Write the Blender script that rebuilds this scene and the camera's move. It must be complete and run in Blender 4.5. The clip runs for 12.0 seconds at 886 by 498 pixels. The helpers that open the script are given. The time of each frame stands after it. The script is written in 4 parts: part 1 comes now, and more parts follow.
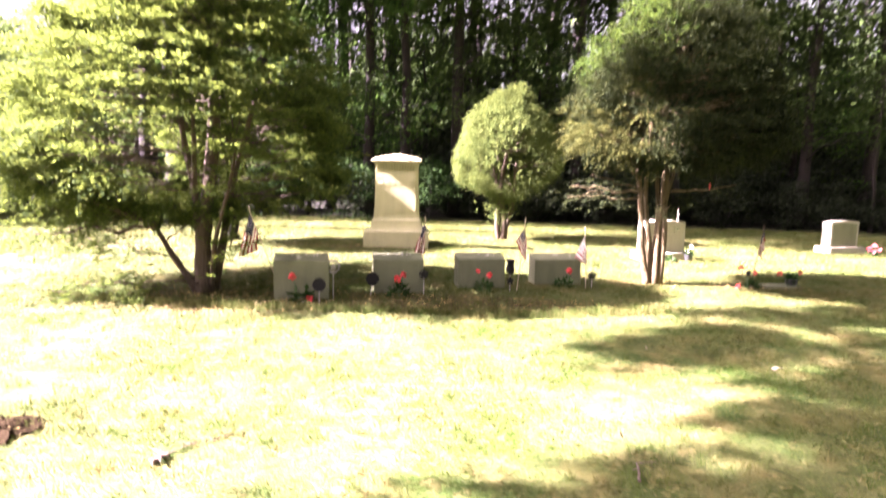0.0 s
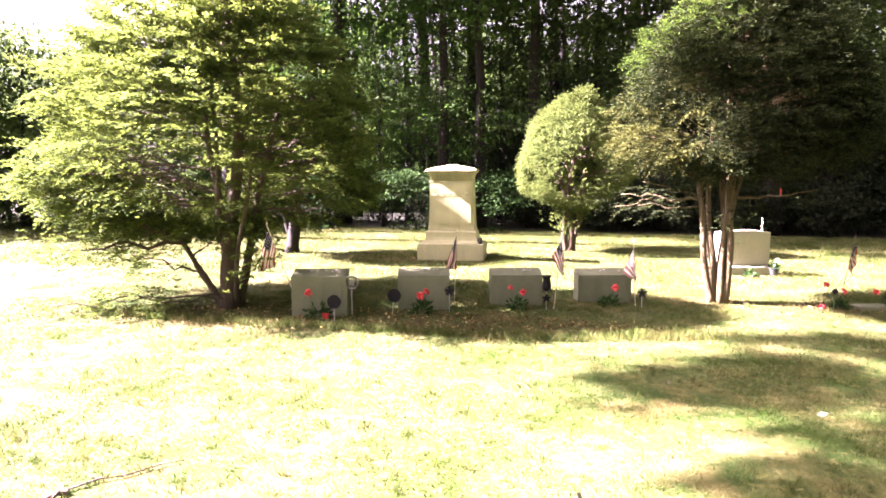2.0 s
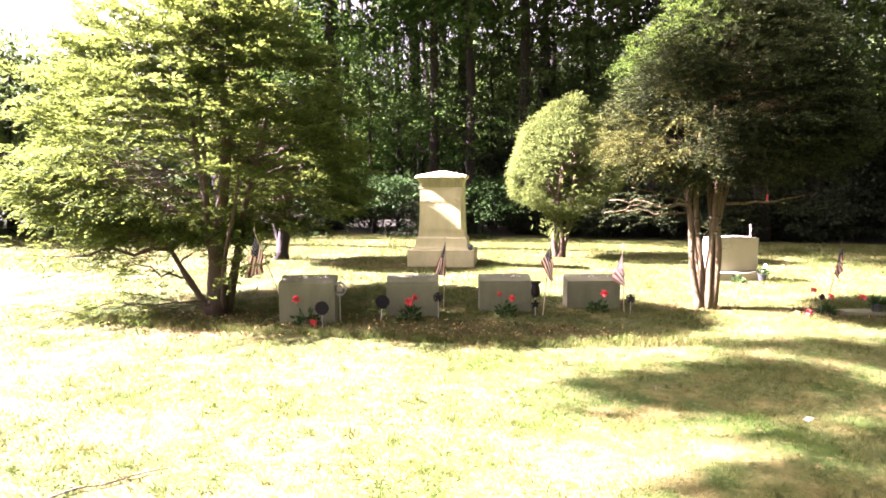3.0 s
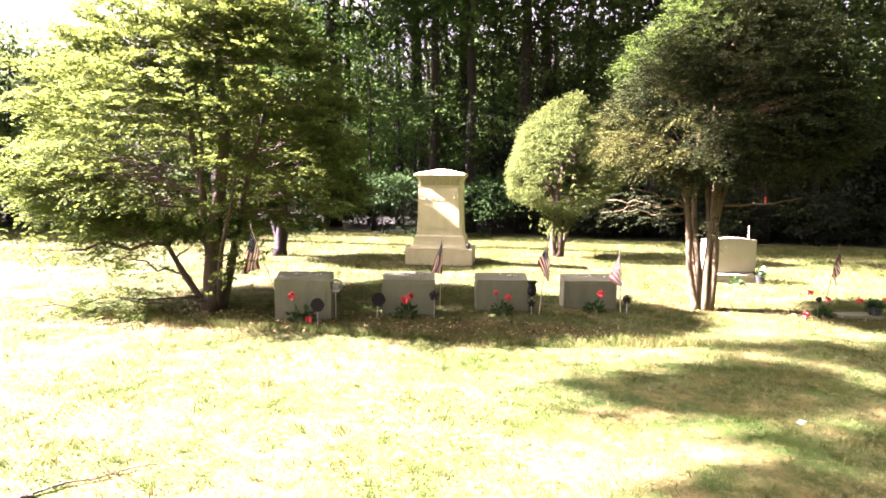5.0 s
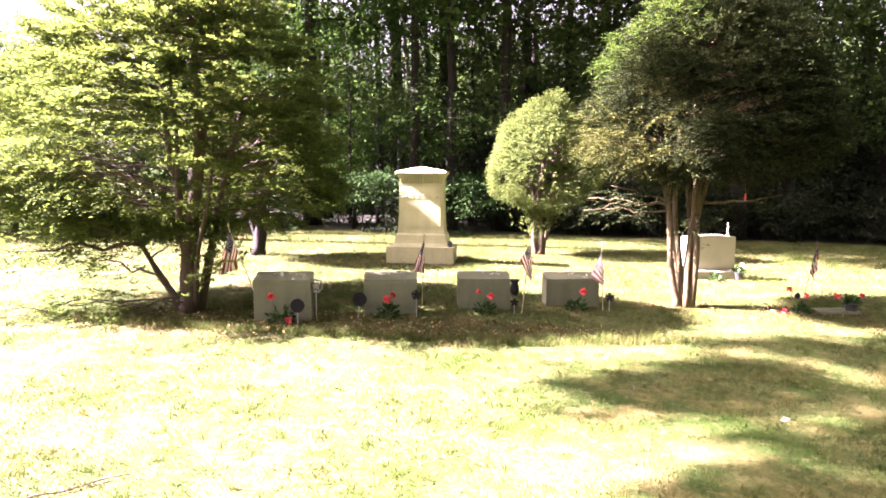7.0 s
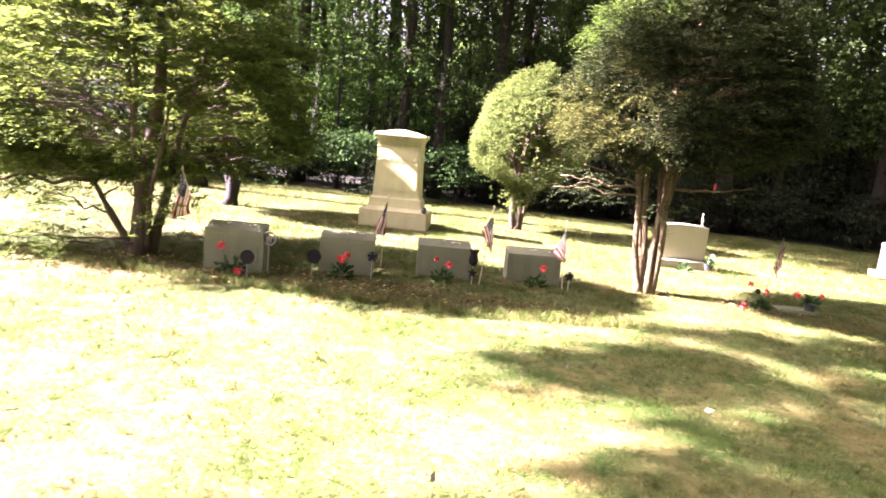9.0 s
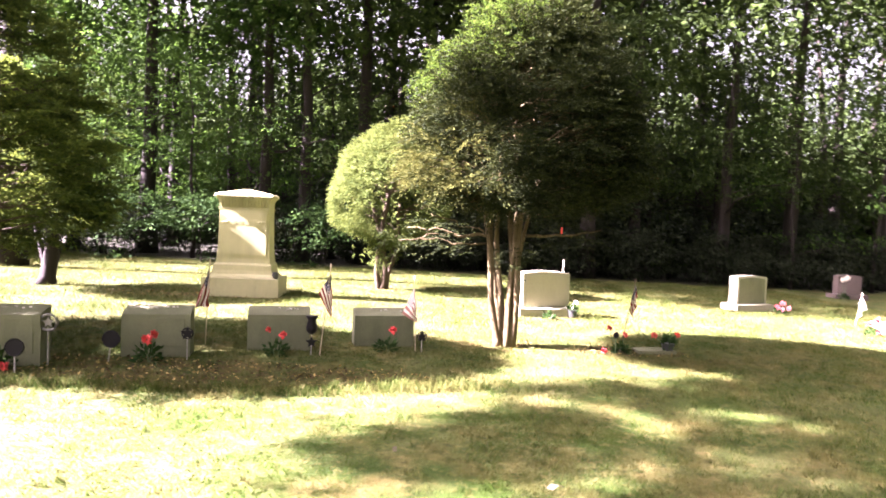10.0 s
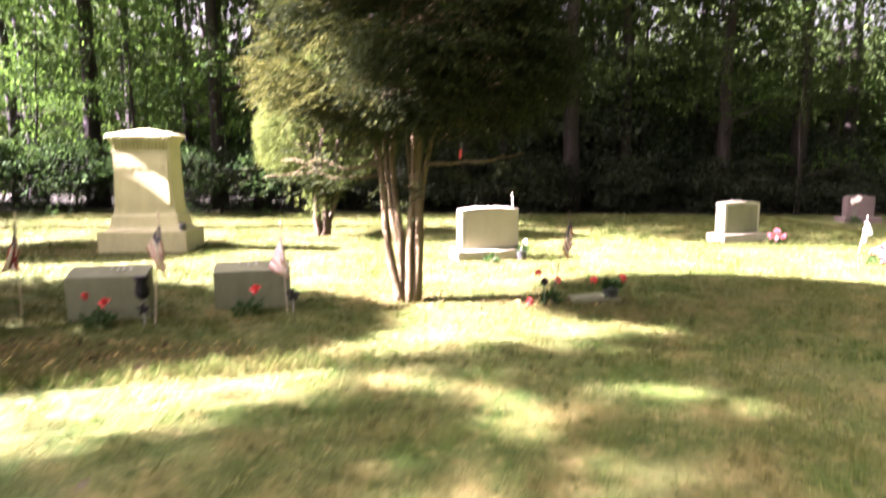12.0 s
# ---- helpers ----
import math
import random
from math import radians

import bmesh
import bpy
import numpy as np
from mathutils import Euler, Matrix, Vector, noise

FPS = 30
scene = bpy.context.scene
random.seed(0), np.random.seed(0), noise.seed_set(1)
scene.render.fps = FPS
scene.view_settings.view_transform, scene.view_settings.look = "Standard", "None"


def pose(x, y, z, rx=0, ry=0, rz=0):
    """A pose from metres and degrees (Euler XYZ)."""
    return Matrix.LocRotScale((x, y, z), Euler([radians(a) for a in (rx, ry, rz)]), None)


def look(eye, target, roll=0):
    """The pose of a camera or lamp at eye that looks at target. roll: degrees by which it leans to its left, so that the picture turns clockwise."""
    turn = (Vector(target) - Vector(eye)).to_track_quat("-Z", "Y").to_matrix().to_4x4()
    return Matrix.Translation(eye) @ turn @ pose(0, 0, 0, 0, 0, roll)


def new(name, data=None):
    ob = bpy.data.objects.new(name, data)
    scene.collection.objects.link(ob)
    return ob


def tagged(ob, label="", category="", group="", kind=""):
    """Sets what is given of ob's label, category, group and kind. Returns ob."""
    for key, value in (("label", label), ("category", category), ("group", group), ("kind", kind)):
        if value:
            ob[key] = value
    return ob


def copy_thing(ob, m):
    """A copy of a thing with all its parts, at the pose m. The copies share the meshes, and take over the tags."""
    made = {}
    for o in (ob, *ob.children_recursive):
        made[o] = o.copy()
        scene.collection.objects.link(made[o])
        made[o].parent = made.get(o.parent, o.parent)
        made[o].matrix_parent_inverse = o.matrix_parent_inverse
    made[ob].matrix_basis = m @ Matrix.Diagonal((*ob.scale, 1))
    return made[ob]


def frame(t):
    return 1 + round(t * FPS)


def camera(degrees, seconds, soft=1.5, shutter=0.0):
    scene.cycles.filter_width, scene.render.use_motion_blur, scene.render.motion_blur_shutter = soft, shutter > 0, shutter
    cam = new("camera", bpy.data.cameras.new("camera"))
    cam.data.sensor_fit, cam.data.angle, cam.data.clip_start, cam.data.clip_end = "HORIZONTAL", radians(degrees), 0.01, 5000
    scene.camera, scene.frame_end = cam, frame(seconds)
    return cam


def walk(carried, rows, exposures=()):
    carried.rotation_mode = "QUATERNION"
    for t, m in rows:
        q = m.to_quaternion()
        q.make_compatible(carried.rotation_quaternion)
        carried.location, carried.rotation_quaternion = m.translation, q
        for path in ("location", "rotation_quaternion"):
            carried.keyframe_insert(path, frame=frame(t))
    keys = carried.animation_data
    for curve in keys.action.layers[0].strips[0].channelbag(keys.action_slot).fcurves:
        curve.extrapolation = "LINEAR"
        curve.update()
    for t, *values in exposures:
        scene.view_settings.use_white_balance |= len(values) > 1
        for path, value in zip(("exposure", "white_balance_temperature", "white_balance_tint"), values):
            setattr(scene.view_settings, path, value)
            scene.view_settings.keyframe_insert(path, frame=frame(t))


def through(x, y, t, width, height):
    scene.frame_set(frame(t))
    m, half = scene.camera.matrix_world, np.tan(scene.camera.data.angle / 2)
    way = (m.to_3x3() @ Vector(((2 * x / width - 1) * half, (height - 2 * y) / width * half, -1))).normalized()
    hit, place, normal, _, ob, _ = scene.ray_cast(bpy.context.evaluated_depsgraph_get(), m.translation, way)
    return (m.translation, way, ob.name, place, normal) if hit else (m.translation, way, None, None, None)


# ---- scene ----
cam = camera(72.2, 12.0, 1.7, 0.5)
PATH = [
    (0, (0.513, -11.187, 1.402), (0.577, -9.204, 1.149), 1.0),
    (0.3, (0.697, -11.059, 1.386), (0.655, -9.094, 1.015), 1.2),
    (0.5, (0.804, -10.978, 1.382), (0.613, -9.0, 1.157), 1.0),
    (0.8, (0.994, -10.909, 1.396), (0.746, -8.956, 1.042), 0.3),
    (1, (1.132, -10.818, 1.408), (0.842, -8.858, 1.135), -0.2),
    (1.3, (1.261, -10.763, 1.424), (1.001, -8.81, 1.082), 0.2),
    (1.5, (1.296, -10.672, 1.467), (1.045, -8.71, 1.173), 0.2),
    (2, (1.354, -10.727, 1.417), (1.081, -8.758, 1.193), -0.3),
    (2.5, (1.389, -10.681, 1.439), (1.15, -8.712, 1.188), 0.2),
    (3, (1.391, -10.709, 1.407), (1.143, -8.734, 1.205), -0.3),
    (5, (1.426, -10.694, 1.407), (1.178, -8.72, 1.199), 0.4),
    (5.5, (1.406, -10.684, 1.418), (1.16, -8.709, 1.219), -0.2),
    (6, (1.419, -10.677, 1.405), (1.211, -8.701, 1.177), 0.1),
    (6.5, (1.401, -10.658, 1.419), (1.222, -8.678, 1.203), 0.4),
    (8.5, (1.514, -10.543, 1.371), (1.275, -8.569, 1.154), 0.3),
    (8.8, (1.635, -10.539, 1.374), (1.368, -8.578, 1.085), 2.3),
    (9, (1.739, -10.481, 1.366), (1.588, -8.511, 1.055), 5.4),
    (9.2, (1.819, -10.395, 1.39), (1.702, -8.412, 1.158), 2.8),
    (9.5, (1.975, -10.121, 1.395), (2.029, -8.122, 1.383), 3.2),
    (9.8, (2.119, -9.957, 1.357), (2.331, -7.97, 1.259), 1.6),
    (10, (2.262, -9.841, 1.316), (2.452, -7.852, 1.226), 2.4),
    (10.3, (2.472, -9.758, 1.317), (2.55, -7.768, 1.134), 2.7),
    (10.5, (2.585, -9.589, 1.329), (2.693, -7.611, 1.053), 2.4),
    (10.8, (2.771, -9.443, 1.278), (2.898, -7.461, 1.043), 2.0),
    (11, (2.92, -9.289, 1.274), (3.043, -7.294, 1.214), 2.0),
    (11.2, (3.018, -9.173, 1.236), (3.205, -7.188, 1.079), -2.0),
    (11.5, (3.279, -8.949, 1.198), (3.527, -6.984, 0.92), 2.9),
    (11.8, (3.456, -8.812, 1.197), (3.593, -6.852, 0.828), 0.1),
    (12, (3.611, -8.654, 1.21), (3.744, -6.678, 0.927), -0.4),
]
SUN_FROM = Vector((-1.0, -0.04, 0.76))
walk(cam, [(t, look(eye, target, roll)) for t, eye, target, roll in PATH],
     exposures=[(0.0, 5.56, 6450, 53), (8.3, 5.56, 6450, 53), (9.5, 5.64, 6430, 50), (12.0, 5.6, 6450, 47)])

# ---- world and sun ----
world = bpy.data.worlds.new("world")
scene.world = world
world.use_nodes = True
wn = world.node_tree
sky = wn.nodes.new("ShaderNodeTexSky")
sky.sky_type, sky.sun_disc = "NISHITA", False
sky.sun_elevation = math.atan2(SUN_FROM.z, SUN_FROM.xy.length)
sky.sun_rotation = math.atan2(SUN_FROM.x, SUN_FROM.y) % (2 * math.pi)
sky.dust_density, sky.air_density, sky.ozone_density = 10.0, 0.4, 0.35
bg = wn.nodes["Background"]
bg.inputs["Strength"].default_value = 0.023
haze = wn.nodes.new("ShaderNodeHueSaturation")
haze.inputs["Hue"].default_value, haze.inputs["Saturation"].default_value = 0.38, 0.2
wn.links.new(sky.outputs[0], haze.inputs["Color"])
wn.links.new(haze.outputs[0], bg.inputs["Color"])
sun = new("sun", bpy.data.lights.new("sun", "SUN"))
sun.data.energy, sun.data.angle, sun.data.color = 5.1, radians(0.55), (0.99, 0.95, 1.0)
sun.matrix_world = look(SUN_FROM * 40, (0, 0, 0))
rng = np.random.default_rng(7)


# ---- materials ----
class Nodes:
    """A node material in a few words."""

    def __init__(self, name):
        self.mat = bpy.data.materials.new(name)
        self.mat.use_nodes = True
        self.tree = self.mat.node_tree
        self.bsdf = self.tree.nodes["Principled BSDF"]
        self.out = self.tree.nodes["Material Output"]

    def node(self, kind, operation="", blend="", smooth=False):
        n = self.tree.nodes.new("ShaderNode" + kind)
        if operation:
            n.operation = operation
        if blend:
            n.data_type, n.blend_type = "RGBA", blend
        if smooth:
            n.interpolation_type = "SMOOTHSTEP"
        return n

    def link(self, a, b):
        self.tree.links.new(a, b)

    def coords(self, what="Object"):
        return self.node("TexCoord").outputs[what]

    def place(self):
        return self.node("NewGeometry").outputs["Position"]

    def noise(self, vec, scale, detail=4.0, rough=0.6):
        n = self.node("TexNoise")
        n.inputs["Scale"].default_value, n.inputs["Detail"].default_value, n.inputs["Roughness"].default_value = scale, detail, rough
        self.link(vec, n.inputs["Vector"])
        return n.outputs["Fac"]

    def ramp(self, fac, stops):
        n = self.node("ValToRGB")
        el = n.color_ramp.elements
        while len(el) < len(stops):
            el.new(0.5)
        for e, (p, c) in zip(el, stops):
            e.position, e.color = p, (*c, 1) if len(c) == 3 else c
        self.link(fac, n.inputs["Fac"])
        return n.outputs["Color"]

    def mix(self, fac, a, b, blend="MIX"):
        n = self.node("Mix", blend=blend)
        for sock, v in ((n.inputs[0], fac), (n.inputs[6], a), (n.inputs[7], b)):
            if isinstance(v, (int, float)):
                sock.default_value = v
            elif isinstance(v, tuple):
                sock.default_value = (*v, 1)
            else:
                self.link(v, sock)
        return n.outputs[2]

    def math(self, op, a, b=0.0, c=0.0):
        n = self.node("Math", operation=op)
        for sock, v in zip(n.inputs, (a, b, c)):
            if isinstance(v, (int, float)):
                sock.default_value = v
            else:
                self.link(v, sock)
        return n.outputs[0]

    def bump(self, height, strength, distance=0.01):
        n = self.node("Bump")
        n.inputs["Strength"].default_value, n.inputs["Distance"].default_value = strength, distance
        self.link(height, n.inputs["Height"])
        self.link(n.outputs[0], self.bsdf.inputs["Normal"])

    def island(self):
        return self.node("NewGeometry").outputs["Random Per Island"]

    def finish(self, color, rough=0.8, spec=0.3, metal=0.0):
        self.link(color, self.bsdf.inputs["Base Color"]) if not isinstance(color, tuple) else None
        if isinstance(color, tuple):
            self.bsdf.inputs["Base Color"].default_value = (*color, 1)
        self.bsdf.inputs["Roughness"].default_value = rough
        self.bsdf.inputs["Specular IOR Level"].default_value = spec
        self.bsdf.inputs["Metallic"].default_value = metal
        return self.mat


def leaf_material(name, dark, mid, light, through=0.35):
    """Leaves: colour differs leaf by leaf and clump by clump; some light passes through."""
    m = Nodes(name)
    per_leaf = m.ramp(m.island(), [(0.0, dark), (0.55, mid), (1.0, light)])
    clump = m.noise(m.place(), 1.7, 3.0)
    col = m.mix(m.math("MULTIPLY", clump, 0.35), per_leaf, mid)
    m.finish(col, 0.8, 0.04)
    tr = m.node("BsdfTranslucent")
    m.link(m.mix(0.5, col, light), tr.inputs["Color"])
    mx = m.node("MixShader")
    mx.inputs[0].default_value = through
    m.link(m.bsdf.outputs[0], mx.inputs[1])
    m.link(tr.outputs[0], mx.inputs[2])
    m.link(mx.outputs[0], m.out.inputs["Surface"])
    return m.mat


def bark_material(name, dark, light, scale=1.0):
    m = Nodes(name)
    mp = m.node("Mapping")
    mp.inputs["Scale"].default_value = (1, 1, 0.16)
    m.link(m.place(), mp.inputs["Vector"])
    streak = m.noise(mp.outputs[0], 26 * scale, 6.0, 0.7)
    patch = m.noise(m.place(), 2.3, 3.0)
    col = m.mix(m.math("MULTIPLY", patch, 0.7), m.ramp(streak, [(0.3, dark), (0.7, light)]), light)
    m.bump(streak, 0.9, 0.02)
    return m.finish(col, 0.9, 0.15)


def stone_material(name, base, speck, stain, grain=220.0, stain_amount=0.5):
    """Granite: fine specks, pale and dark crystals, weather stains that run down."""
    m = Nodes(name)
    p = m.place()
    fine = m.noise(p, grain, 3.0, 0.7)
    col = m.ramp(fine, [(0.32, speck), (0.5, base), (0.72, tuple(min(1, c * 1.25) for c in base))])
    mp = m.node("Mapping")
    mp.inputs["Scale"].default_value = (1, 1, 0.3)
    m.link(p, mp.inputs["Vector"])
    run = m.noise(mp.outputs[0], 7.0, 6.0, 0.65)
    broad = m.noise(p, 3.1, 5.0)
    mask = m.math("MULTIPLY", m.ramp(run, [(0.42, (0, 0, 0)), (0.75, (1, 1, 1))]), stain_amount)
    col = m.mix(mask, col, stain)
    col = m.mix(m.math("MULTIPLY", m.ramp(broad, [(0.4, (0, 0, 0)), (0.7, (1, 1, 1))]), stain_amount * 0.6), col, tuple(c * 0.7 for c in base))
    m.bump(m.noise(p, 90.0, 5.0, 0.7), 0.35, 0.004)
    return m.finish(col, 0.75, 0.3)


def plain(name, color, rough=0.6, spec=0.4, metal=0.0, vary=0.25, scale=40.0):
    m = Nodes(name)
    n = m.noise(m.place(), scale, 4.0)
    col = m.ramp(n, [(0.3, tuple(c * (1 - vary) for c in color)), (0.7, tuple(min(1, c * (1 + vary)) for c in color))])
    m.bump(n, 0.2, 0.003)
    return m.finish(col, rough, spec, metal)


def ellipse_mask(m, p, cx, cy, rx, ry, ragged=1.0, soft=0.35):
    mp = m.node("Mapping")
    mp.inputs["Location"].default_value = (-cx / rx, -cy / ry, 0)
    mp.inputs["Scale"].default_value = (1 / rx, 1 / ry, 0)
    m.link(p, mp.inputs["Vector"])
    ln = m.node("VectorMath", operation="LENGTH")
    m.link(mp.outputs[0], ln.inputs[0])
    d = m.math("ADD", ln.outputs["Value"], m.math("MULTIPLY", m.math("SUBTRACT", m.noise(p, 3.3, 5.0), 0.5), ragged))
    r = m.node("MapRange", smooth=True)
    r.inputs["From Min"].default_value, r.inputs["From Max"].default_value = 1.0 + soft, 1.0 - soft
    m.link(d, r.inputs["Value"])
    return r.outputs[0]


# beds of bare earth and mulch: centre and half sizes
BEDS = [(0.25, -4.68, 2.45, 0.44), (-1.7, -4.85, 1.2, 0.65), (-1.74, -8.12, 0.2, 0.1), (5.1, -3.1, 0.75, 0.22), (3.66, -3.05, 0.4, 0.3), (2.24, 2.1, 0.45, 0.35), (-0.9, 0.1, 1.1, 0.35)]
WOOD_EDGE = 6.3


def mottle(m, p, col):
    """Dry patches, clover, brown thatch and small dark tufts over a lawn colour."""
    for scale, detail, lo, hi, amount, tint in ((2.4, 5.0, 0.46, 0.64, 0.6, (0.106, 0.08715, 0.02831)), (1.5, 4.0, 0.52, 0.66, 0.7, (0.02116, 0.04506, 0.004091)), (3.3, 5.0, 0.58, 0.7, 0.35, (0.0783, 0.05926, 0.01781)), (8.0, 4.0, 0.54, 0.66, 0.6, (0.01547, 0.0271, 0.002266)), (14.0, 3.0, 0.56, 0.64, 0.5, (0.1201, 0.09917, 0.03638)), (11.0, 4.0, 0.6, 0.66, 0.75, (0.01424, 0.02519, 0.002266))):
        n = m.noise(p, scale, detail, 0.62)
        col = m.mix(m.ramp(n, [(lo, (0, 0, 0)), (hi, (amount, amount, amount))]), col, tint)
    return col


def ground_material():
    m = Nodes("lawn_and_earth")
    p = m.place()
    big, mid, fine = m.noise(p, 0.55, 4.0), m.noise(p, 4.0, 6.0, 0.7), m.noise(p, 60.0, 4.0, 0.7)
    green = m.ramp(fine, [(0.3, (0.01248, 0.02763, 0.002973)), (0.7, (0.03466, 0.06013, 0.01003))])
    straw = m.ramp(fine, [(0.3, (0.04286, 0.0488, 0.01244)), (0.7, (0.0902, 0.08715, 0.03))])
    amount = m.ramp(m.math("ADD", m.math("MULTIPLY", big, 0.5), m.math("MULTIPLY", mid, 0.5)), [(0.42, (0, 0, 0)), (0.62, (1, 1, 1))])
    lawn = mottle(m, p, m.mix(amount, green, straw))
    # Earth tones; the golden upper stops paint flecks of sun.
    soil = m.ramp(m.noise(p, 34.0, 6.0, 0.75), [(0.3, (0.0175, 0.01225, 0.00407)), (0.52, (0.04813, 0.035, 0.00979)), (0.66, (0.1625, 0.1187, 0.0286)), (0.78, (0.25, 0.1875, 0.0495))])
    mask = None
    for b in BEDS:
        e = ellipse_mask(m, p, *b)
        mask = e if mask is None else m.math("MAXIMUM", mask, e)
    col = m.mix(m.math("MULTIPLY", mask, m.ramp(m.noise(p, 5.5, 4.0), [(0.43, (0.05, 0.05, 0.05)), (0.6, (1, 1, 1))])), lawn, soil)
    sep = m.node("SeparateXYZ")
    m.link(p, sep.inputs[0])
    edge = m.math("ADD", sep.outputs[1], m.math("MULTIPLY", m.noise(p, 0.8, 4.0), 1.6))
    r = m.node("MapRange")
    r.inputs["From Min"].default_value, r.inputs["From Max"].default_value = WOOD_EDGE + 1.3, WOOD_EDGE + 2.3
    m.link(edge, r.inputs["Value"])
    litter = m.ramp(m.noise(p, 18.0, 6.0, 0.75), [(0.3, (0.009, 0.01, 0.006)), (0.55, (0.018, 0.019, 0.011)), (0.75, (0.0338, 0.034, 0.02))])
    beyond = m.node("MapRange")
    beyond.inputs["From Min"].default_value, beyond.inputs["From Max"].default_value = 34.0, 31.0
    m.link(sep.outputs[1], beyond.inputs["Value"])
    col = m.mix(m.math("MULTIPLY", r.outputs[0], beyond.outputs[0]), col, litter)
    m.bump(m.math("ADD", fine, mid), 0.8, 0.03)
    return m.finish(col, 0.95, 0.1)


def blade_material():
    m = Nodes("grass_blades")
    p = m.place()
    per = m.ramp(m.island(), [(0.0, (0.01899, 0.03835, 0.004776)), (0.5, (0.03608, 0.06101, 0.0104)), (0.85, (0.06552, 0.08113, 0.01887)), (1.0, (0.1235, 0.1046, 0.04621))])
    col = mottle(m, p, per)
    m.finish(col, 0.8, 0.05)
    tr = m.node("BsdfTranslucent")
    m.link(col, tr.inputs["Color"])
    mx = m.node("MixShader")
    mx.inputs[0].default_value = 0.3
    m.link(m.bsdf.outputs[0], mx.inputs[1])
    m.link(tr.outputs[0], mx.inputs[2])
    m.link(mx.outputs[0], m.out.inputs["Surface"])
    return m.mat


def flag_material(name, red, cream, dark):
    """Thirteen stripes and a starred blue canton on thin cloth."""
    m = Nodes(name)
    uv = m.coords("UV")
    sep = m.node("SeparateXYZ")
    m.link(uv, sep.inputs[0])
    u, v = sep.outputs[0], sep.outputs[1]
    stripe = m.math("LESS_THAN", m.math("MODULO", m.math("MULTIPLY", v, 9.0), 2.0), 1.0)
    canton = m.math("MULTIPLY", m.math("LESS_THAN", u, 0.42), m.math("LESS_THAN", v, 0.54))
    vo = m.node("TexVoronoi")
    vo.inputs["Scale"].default_value, vo.inputs["Randomness"].default_value = 13.0, 0.15
    m.link(uv, vo.inputs["Vector"])
    star = m.math("LESS_THAN", vo.outputs["Distance"], 0.26)
    body = m.mix(stripe, cream, red)
    blue = m.mix(star, dark, (0.34, 0.32, 0.3))
    col = m.mix(canton, body, blue)
    m.finish(col, 0.85, 0.1)
    tr = m.node("BsdfTranslucent")
    m.link(col, tr.inputs["Color"])
    mx = m.node("MixShader")
    mx.inputs[0].default_value = 0.15
    m.link(m.bsdf.outputs[0], mx.inputs[1])
    m.link(tr.outputs[0], mx.inputs[2])
    m.link(mx.outputs[0], m.out.inputs["Surface"])
    return m.mat


M_GROUND, M_BLADE, M_FLAG = ground_material(), blade_material(), flag_material("flag_cloth", (0.16, 0.022, 0.016), (0.62, 0.56, 0.42), (0.008, 0.01, 0.02))
# Pale copy of the flag cloth, its sunlit look put into the colours.
M_FLAG_SUNLIT = flag_material("sunlit_flag_cloth", (0.36, 0.17, 0.14), (0.75, 0.7, 0.6), (0.6, 0.58, 0.55))
M_YEW = leaf_material("yew_needles", (0.01012, 0.02376, 0.00684), (0.0368, 0.06688, 0.01216), (0.1058, 0.1364, 0.02128), 0.5)
# Dark brownish needles; the crown's self-shade is put into the tone too.
M_YEW_DARK = leaf_material("dark_yew_needles", (0.00525, 0.009363, 0.004125), (0.0126, 0.01873, 0.005775), (0.0315, 0.04086, 0.009075), 0.12)
# Paler copy of the same yew's needles; sunlight put into the colour.
M_YEW_LIT_RIM = leaf_material("sunlit_yew_needles", (0.00855, 0.0228, 0.0056), (0.02565, 0.0551, 0.0096), (0.07125, 0.1121, 0.016), 0.35)
M_YEW_BROWN = leaf_material("thin_brownish_yew_needles", (0.01624, 0.02056, 0.004592), (0.03608, 0.04218, 0.009128), (0.06977, 0.07454, 0.01714), 0.22)
M_YEW_CLIP = leaf_material("clipped_yew_needles", (0.0148, 0.0295, 0.0074), (0.0451, 0.0697, 0.0148), (0.0984, 0.1189, 0.0262), 0.3)
M_LEAF = leaf_material("broad_leaves", (0.009021, 0.02256, 0.005148), (0.02102, 0.0516, 0.009048), (0.05096, 0.09991, 0.0156), 0.45)
# Oak and conifer leaves toned dark, standing in for shade inside the wood.
M_OAK = leaf_material("shade_toned_oak_leaves", (0.01312, 0.0223, 0.007114), (0.02235, 0.03858, 0.01028), (0.03943, 0.06682, 0.0134), 0.32)
M_HEMLOCK = leaf_material("dark_conifer_needles", (0.0119, 0.01628, 0.01114), (0.01983, 0.02747, 0.01578), (0.03371, 0.0458, 0.02042), 0.25)
M_SHRUB = leaf_material("shrub_leaves", (0.008184, 0.02276, 0.006006), (0.01748, 0.04099, 0.01037), (0.03497, 0.06829, 0.01638), 0.3)
# Darker copy of the shrub leaves, with the wood's shade put into it.
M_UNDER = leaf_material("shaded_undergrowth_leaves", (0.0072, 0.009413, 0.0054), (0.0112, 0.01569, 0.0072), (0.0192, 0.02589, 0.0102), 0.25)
M_LAWNTREE = leaf_material("lush_sunlit_leaves", (0.016, 0.036, 0.011), (0.038, 0.068, 0.02), (0.08, 0.115, 0.03), 0.4)
M_BARK = bark_material("forest_bark", (0.005525, 0.0045, 0.00348), (0.01625, 0.0129, 0.00986))
M_YEWBARK = bark_material("yew_bark", (0.01248, 0.00912, 0.00532), (0.0624, 0.04712, 0.02736), 1.6)
